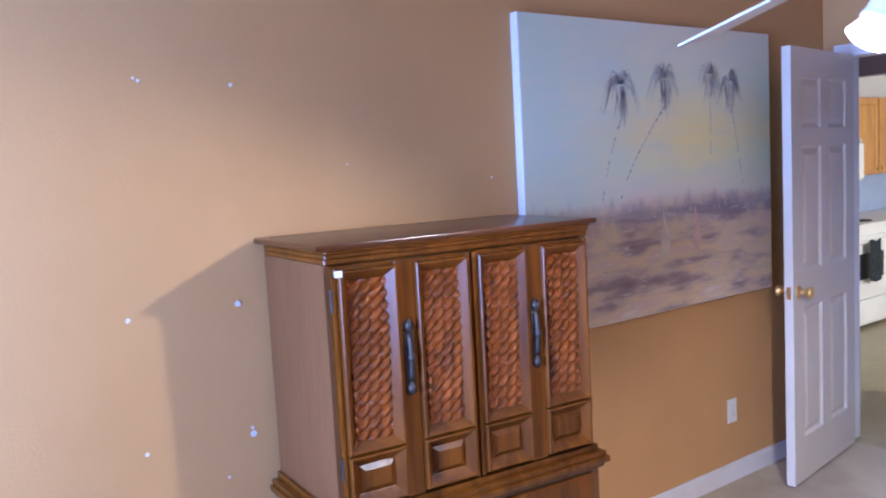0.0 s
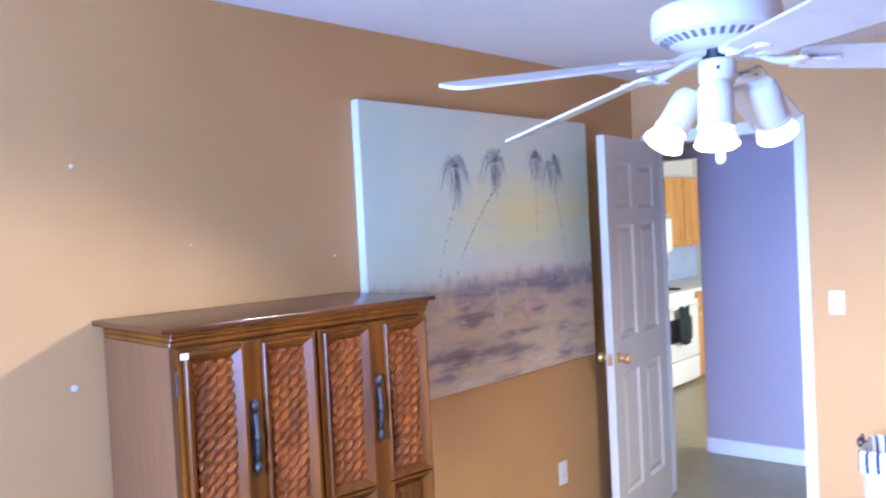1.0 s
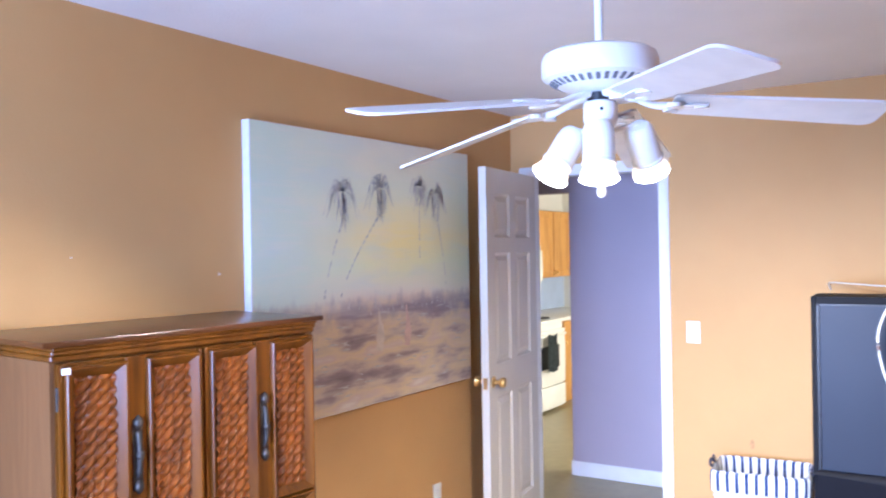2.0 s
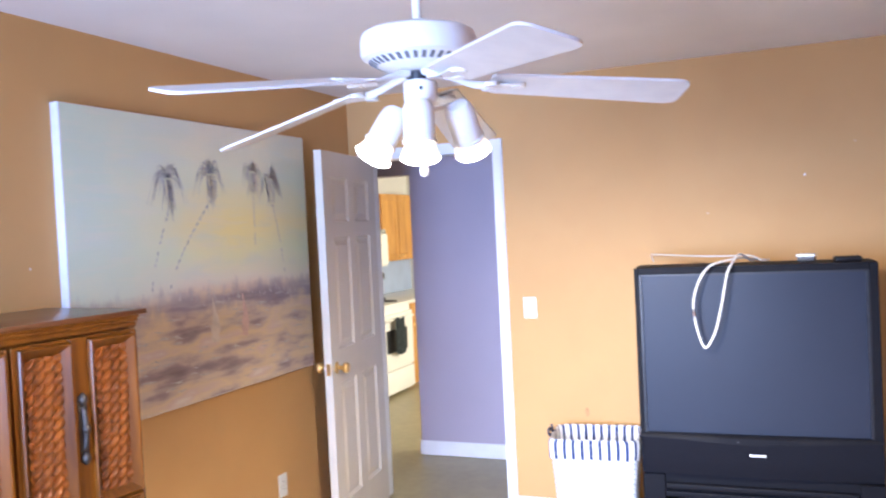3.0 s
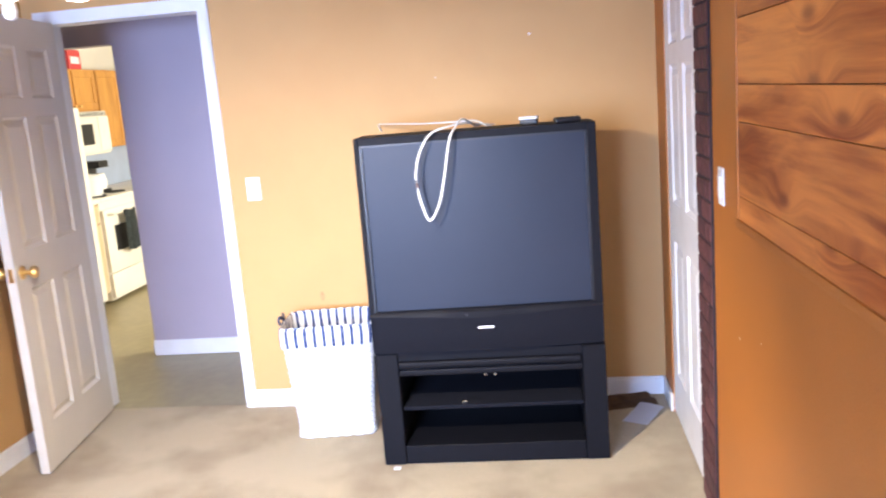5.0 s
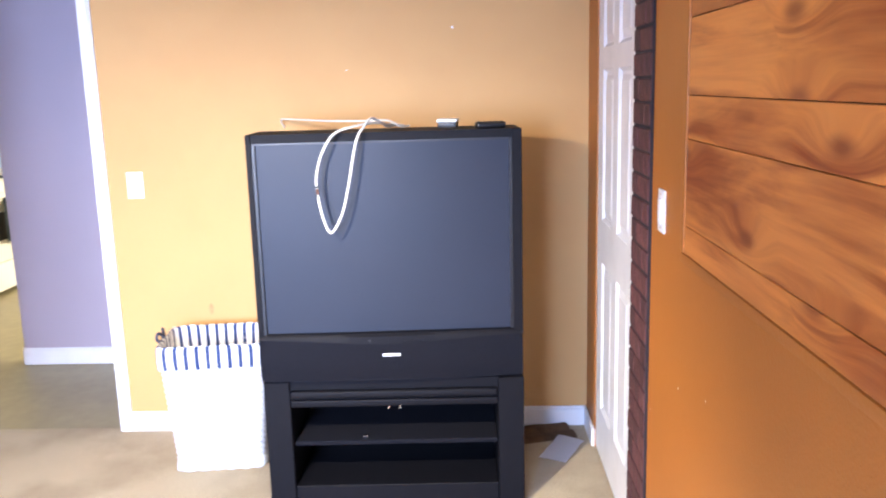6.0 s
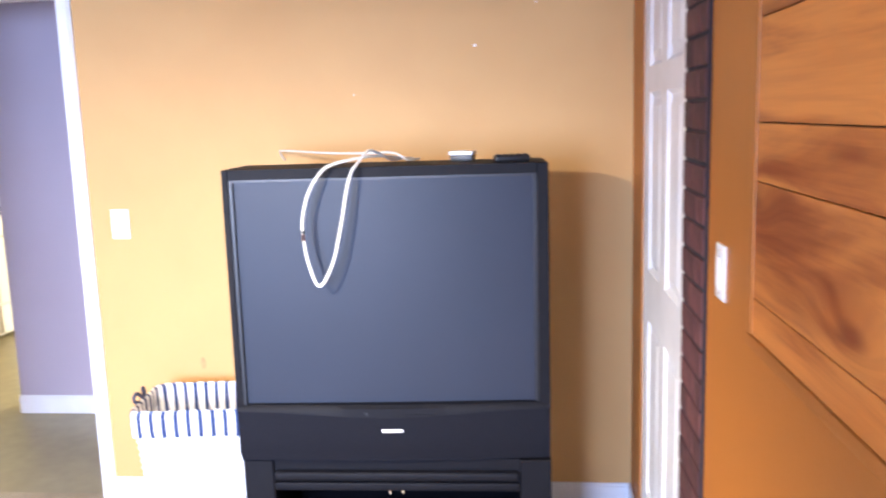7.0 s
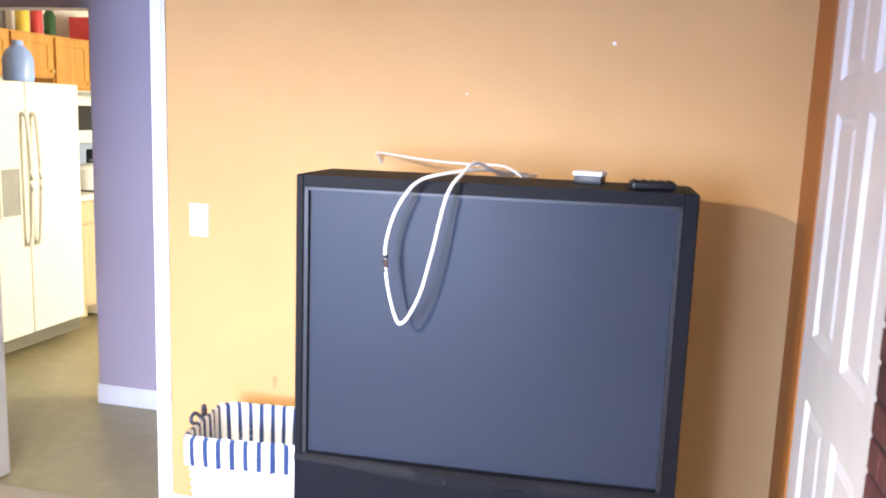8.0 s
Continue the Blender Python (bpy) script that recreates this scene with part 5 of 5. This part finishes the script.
# ---- kitchen ----
fridge = thing("refrigerator", "cream side-by-side refrigerator with curved handles", "refrigerator", pose(5.62, 3.38, 0))
b = bmesh.new()
box(b, 0, 0.90, 0.065, 0.76, 0.03, 1.655, 0.008, 2)
part("cabinet", b, M_APPL, fridge)
SPL = 0.415
for nm, x0, x1 in (("freezer_door", 0.0, SPL - 0.003), ("fridge_door", SPL + 0.003, 0.90)):
    b = bmesh.new()
    box(b, x0, x1, 0.0, 0.062, 0.11, 1.655, 0.012, 3)
    d_ = part(nm, b, M_APPL, fridge)
    hx = SPL - 0.04 if x0 == 0 else SPL + 0.04
    b = bmesh.new()
    tube(b, smooth_line([(hx, 0.0, 1.46), (hx, -0.035, 1.43), (hx, -0.055, 1.07), (hx, -0.035, 0.71), (hx, 0.0, 0.68)], 6), 0.013, 10)
    part("handle", b, M_APPL, d_, "long bowed handle")
b = bmesh.new()
for x0, x1, z0, z1 in ((0.17, 0.345, 0.84, 0.86), (0.17, 0.345, 1.14, 1.26), (0.17, 0.185, 0.86, 1.14), (0.33, 0.345, 0.86, 1.14)):
    box(b, x0, x1, -0.008, 0.0, z0, z1, 0.002, 1)
part("dispenser_frame", b, M_APPL, fridge)
b = bmesh.new()
box(b, 0.186, 0.329, -0.003, 0.0, 0.861, 1.139)
part("dispenser_recess", b, material("grey_plastic", (0.30, 0.29, 0.25), 0.5), fridge, "grey water dispenser recess")
b = bmesh.new()
for k in range(5):
    box(b, 0.01, 0.89, 0.03, 0.06, 0.03 + k * 0.015, 0.039 + k * 0.015)
part("toe_grille", b, material("dull_grille", (0.22, 0.20, 0.15), 0.5), fridge, "slatted toe grille")
jug = thing("water_jug", "blue plastic jug standing on the refrigerator", "jug", pose(6.19, 3.55, 1.655))
b = bmesh.new()
turned(b, [(0.0, 0), (0.085, 0.0), (0.09, 0.02), (0.09, 0.14), (0.07, 0.19), (0.035, 0.22), (0.032, 0.25), (0.0, 0.252)], 28, cap=False)
part("body", b, M_BLUEPL, jug)


def oak_cabinet(name, label, x0, x1, y0, z0, z1, doors):
    root = thing(name, label, "cabinet")
    b = bmesh.new()
    box(b, x0, x1, y0 + 0.02, KIT_Y - 0.002, z0, z1)
    part("body", b, M_OAK, root)
    w = (x1 - x0) / doors
    for k in range(doors):
        a, c = x0 + w * k + 0.012, x0 + w * (k + 1) - 0.012
        b = bmesh.new()
        for p0, p1, q0, q1 in ((a, c, z0 + 0.012, z0 + 0.07), (a, c, z1 - 0.07, z1 - 0.012), (a, a + 0.055, z0 + 0.07, z1 - 0.07), (c - 0.055, c, z0 + 0.07, z1 - 0.07)):
            box(b, p0, p1, y0, y0 + 0.019, q0, q1, 0.003, 1)
        box(b, a + 0.05, c - 0.05, y0 + 0.008, y0 + 0.018, z0 + 0.065, z1 - 0.065)
        d_ = part("door", b, M_OAK, root)
        b = bmesh.new()
        kx = c - 0.03 if k % 2 == 0 else a + 0.03
        turned(b, [(0.0, 0), (0.006, 0.0), (0.006, 0.012), (0.014, 0.018), (0.012, 0.026), (0.0, 0.028)], 14, pose(kx, y0, z0 + 0.05, 90, 0, 0), cap=False)
        part("knob", b, M_BRASS, d_, "small brass knob")
    return root


oak_cabinet("wall_cabinet", "honey oak cabinet hung over the refrigerator", 5.62, 6.88, 3.83, 1.70, 2.0, 3)
oak_cabinet("wall_cabinet", "honey oak cabinet hung above the microwave", 6.885, 7.66, 3.83, 1.63, 2.0, 2)
oak_cabinet("wall_cabinet", "tall honey oak wall cabinet beside the microwave", 7.665, 8.9, 3.83, 1.29, 2.0, 3)
micro = thing("microwave_hood", "cream microwave hood fixed above the stove", "microwave", pose(6.89, 3.76, 1.25))
b = bmesh.new()
box(b, 0, 0.765, 0.02, 0.408, 0, 0.378, 0.006, 2)
part("case", b, M_APPL, micro)
b = bmesh.new()
box(b, 0.005, 0.57, 0.0, 0.019, 0.02, 0.33, 0.006, 2)
d_ = part("door", b, M_APPL, micro)
b = bmesh.new()
box(b, 0.08, 0.47, -0.003, 0.0, 0.09, 0.27)
part("window", b, M_BLACK, d_, "dark glass window")
b = bmesh.new()
box(b, 0.58, 0.76, 0.0, 0.019, 0.02, 0.33, 0.004, 1)
part("control_panel", b, M_APPL, micro)
b = bmesh.new()
for k in range(5):
    box(b, 0.02, 0.74, 0.012, 0.02, 0.338 + k * 0.007, 0.341 + k * 0.007)
part("vent", b, M_PEWTER, micro, "thin top vent slats")
stove = thing("stove", "cream electric stove with a dish towel on its handle", "stove", pose(6.885, 3.52, 0))
b = bmesh.new()
box(b, 0, 0.76, 0.03, 0.63, 0.02, 0.87, 0.004, 1)
part("body", b, M_APPL, stove)
b = bmesh.new()
box(b, -0.003, 0.763, 0.0, 0.63, 0.87, 0.90, 0.006, 2)
part("cooktop", b, M_APPL, stove)
b = bmesh.new()
box(b, 0.005, 0.755, 0.0, 0.03, 0.265, 0.80, 0.006, 2)
od = part("oven_door", b, M_APPL, stove)
b = bmesh.new()
box(b, 0.15, 0.61, -0.003, 0.0, 0.43, 0.65)
part("oven_window", b, M_BLACK, od, "dark oven glass")
b = bmesh.new()
tube(b, [(0.07, 0.0, 0.755), (0.08, -0.04, 0.755), (0.68, -0.04, 0.755), (0.69, 0.0, 0.755)], 0.011, 10)
part("oven_handle", b, M_APPL, od)
b = bmesh.new()
box(b, 0.005, 0.755, 0.0, 0.03, 0.04, 0.25, 0.006, 2)
part("drawer", b, M_APPL, stove)
b = bmesh.new()
box(b, 0, 0.76, 0.56, 0.63, 0.90, 1.05, 0.01, 2)
part("back_console", b, M_APPL, stove)
for x, y, r in ((0.2, 0.17, 0.10), (0.57, 0.17, 0.08), (0.2, 0.42, 0.08), (0.57, 0.42, 0.10)):
    b = bmesh.new()
    for rr in (r, r * 0.72, r * 0.45):
        tube(b, [(x + rr * math.cos(6.2832 * k / 24), y + rr * math.sin(6.2832 * k / 24), 0.905) for k in range(25)], 0.006, 6, cap=False)
    part("burner", b, M_BLACK, stove, "black coil burner")
towel = thing("dish_towel", "dark patterned towel hung on the oven handle", "towel", pose(7.12, 3.464, 0.0))
b = bmesh.new()
grid = [[b.verts.new((0.0 + 0.20 * i / 8, -0.006 + 0.010 * math.sin(i * 1.5) * (1 - j / 8), 0.41 + 0.355 * j / 8 + 0.01 * math.sin(i))) for i in range(9)] for j in range(9)]
for r0, r1 in zip(grid, grid[1:]):
    for i in range(8):
        b.faces.new((r0[i], r0[i + 1], r1[i + 1], r1[i]))
bmesh.ops.solidify(b, geom=b.faces[:], thickness=0.006)
part("cloth", b, M_TOWEL, towel, smooth=50)
pot = thing("cooking_pot", "white enamel cooking pot on the stove", "pot", pose(7.08, 3.72, 0.912))
b = bmesh.new()
turned(b, [(0.0, 0), (0.10, 0.0), (0.11, 0.02), (0.115, 0.15), (0.118, 0.155), (0.10, 0.175), (0.03, 0.19), (0.0, 0.19)], 28, cap=False)
part("pan", b, M_WHITEPL, pot)
b = bmesh.new()
turned(b, [(0.008, 0.19), (0.008, 0.20), (0.02, 0.205), (0.018, 0.222), (0.0, 0.224)], 16, cap=False)
part("lid_knob", b, M_BLACK, pot, "black lid knob")
kettle = thing("coffee_maker", "black and white coffee maker on the counter", "coffee maker", pose(7.36, 3.80, 0.912))
b = bmesh.new()
box(b, -0.08, 0.08, -0.09, 0.1, 0, 0.03, 0.006, 2)
box(b, -0.08, 0.08, 0.03, 0.1, 0.03, 0.25, 0.006, 2)
box(b, -0.08, 0.08, -0.09, 0.1, 0.22, 0.28, 0.01, 2)
part("case", b, M_BLACK, kettle)
b = bmesh.new()
turned(b, [(0.0, 0.031), (0.055, 0.031), (0.065, 0.09), (0.05, 0.15), (0.045, 0.17), (0.0, 0.17)], 20, Matrix.Translation((0, -0.03, 0)), cap=False)
part("carafe", b, M_WHITEPL, kettle, "pale carafe")
for x0, x1, front in ((6.60, 6.88, M_MAPLE), (7.652, 8.95, M_OAK)):
    base = thing("base_cabinet", ("pale maple base cabinet between stove and refrigerator" if front is M_MAPLE else "honey oak base cabinet beside the stove"), "cabinet")
    b = bmesh.new()
    box(b, x0, x1, 3.56, KIT_Y - 0.002, 0.1, 0.865)
    box(b, x0, x1, 3.63, KIT_Y - 0.002, 0.0, 0.1)
    part("body", b, front, base)
    b = bmesh.new()
    box(b, x0 + 0.015, x1 - 0.015, 3.541, 3.559, 0.12, 0.69, 0.003, 1)
    d_ = part("door", b, front, base)
    b = bmesh.new()
    box(b, x0 + 0.015, x1 - 0.015, 3.541, 3.559, 0.705, 0.85, 0.003, 1)
    part("drawer", b, front, base)
    b = bmesh.new()
    turned(b, [(0.0, 0), (0.006, 0.0), (0.006, 0.012), (0.014, 0.018), (0.0, 0.026)], 14, pose(x0 + 0.05, 3.541, 0.64, 90, 0, 0), cap=False)
    part("knob", b, M_BRASS, d_, "small brass knob")
    b = bmesh.new()
    box(b, x0, x1, 3.52, KIT_Y - 0.002, 0.866, 0.905, 0.006, 2)
    tagged(mesh_object("countertop", b, M_APPL, 30), "cream laminate countertop with rounded edge", "countertop")
b = bmesh.new()
box(b, 6.57, 9.05, KIT_Y - 0.006, KIT_Y - 0.001, 0.905, 1.29)
structure("backsplash", b, M_SPLASH, "blue-grey backsplash behind the counter", "trim")


def bottle(x, y, z, h, r, mat, label):
    root = thing("bottle", label, "bottle", pose(x, y, z))
    b = bmesh.new()
    turned(b, [(0.0, 0), (r, 0.0), (r, h * 0.6), (r * 0.4, h * 0.78), (r * 0.36, h * 0.95), (0.0, h * 0.95)], 20, cap=False)
    part("glass", b, mat, root)
    b = bmesh.new()
    turned(b, [(0.0, h * 0.95), (r * 0.42, h * 0.95), (r * 0.42, h), (0.0, h)], 16, cap=False)
    part("cap", b, M_BLACK, root)


bottle(6.72, 3.95, 2.0, 0.24, 0.045, M_YELLOW, "yellow labelled bottle on the cabinet")
bottle(6.86, 3.95, 2.0, 0.27, 0.04, M_RED, "red bottle standing on the cabinet")
bottle(7.02, 3.97, 2.0, 0.25, 0.042, M_GREEN, "dark green bottle on the cabinet")
bottle(6.50, 3.97, 2.0, 0.20, 0.06, M_PEWTER, "dark jar standing on the cabinet")
carton = thing("carton", "red and white carton on the oak cabinet", "box", pose(7.42, 3.95, 2.0, 0, 0, 8))
b = bmesh.new()
box(b, -0.13, 0.13, -0.08, 0.08, 0, 0.17, 0.002, 1)
part("body", b, M_RED, carton)
b = bmesh.new()
box(b, -0.09, 0.09, -0.0815, -0.0802, 0.05, 0.11)
part("label_bar", b, M_PAPER, carton, "plain white bar")

# ---- brick border beside and above the closet door ----
strip = strip_of_brick(3.088, CL0 - 0.001, 0.0, 2.125)
head = strip_of_brick(CL0 - 0.001, CL1 - 0.01, CLZ + 0.002, 2.125)


def brick_mesh(w, h):
    b = bmesh.new()
    box(b, 0, w, 0, 0.009, 0, h, 0.003, 1)
    bmesh.ops.recalc_face_normals(b, faces=b.faces)
    me = bpy.data.meshes.new("brick")
    b.to_mesh(me)
    b.free()
    me.materials.append(M_BRICK)
    return me


LONG, SHORT, SOLO = brick_mesh(0.154, 0.063), brick_mesh(0.070, 0.063), brick_mesh(0.184, 0.064)
course = 0.0705
for k in range(30):
    z = 0.006 + k * course
    row = ((LONG, 3.090), (SHORT, 3.090 + 0.161)) if k % 2 else ((SHORT, 3.090), (LONG, 3.090 + 0.077))
    for me, x in row:
        ob = new("brick", me)
        ob.parent = strip
        ob.location = (x, YR + 0.003 + random.uniform(0, 0.002), z + random.uniform(-0.0015, 0.0015))
for k in range(4):
    ob = new("brick", SOLO)
    ob.parent = head
    ob.location = (CL0 + 0.004 + k * 0.192, YR + 0.003, CLZ + 0.014)
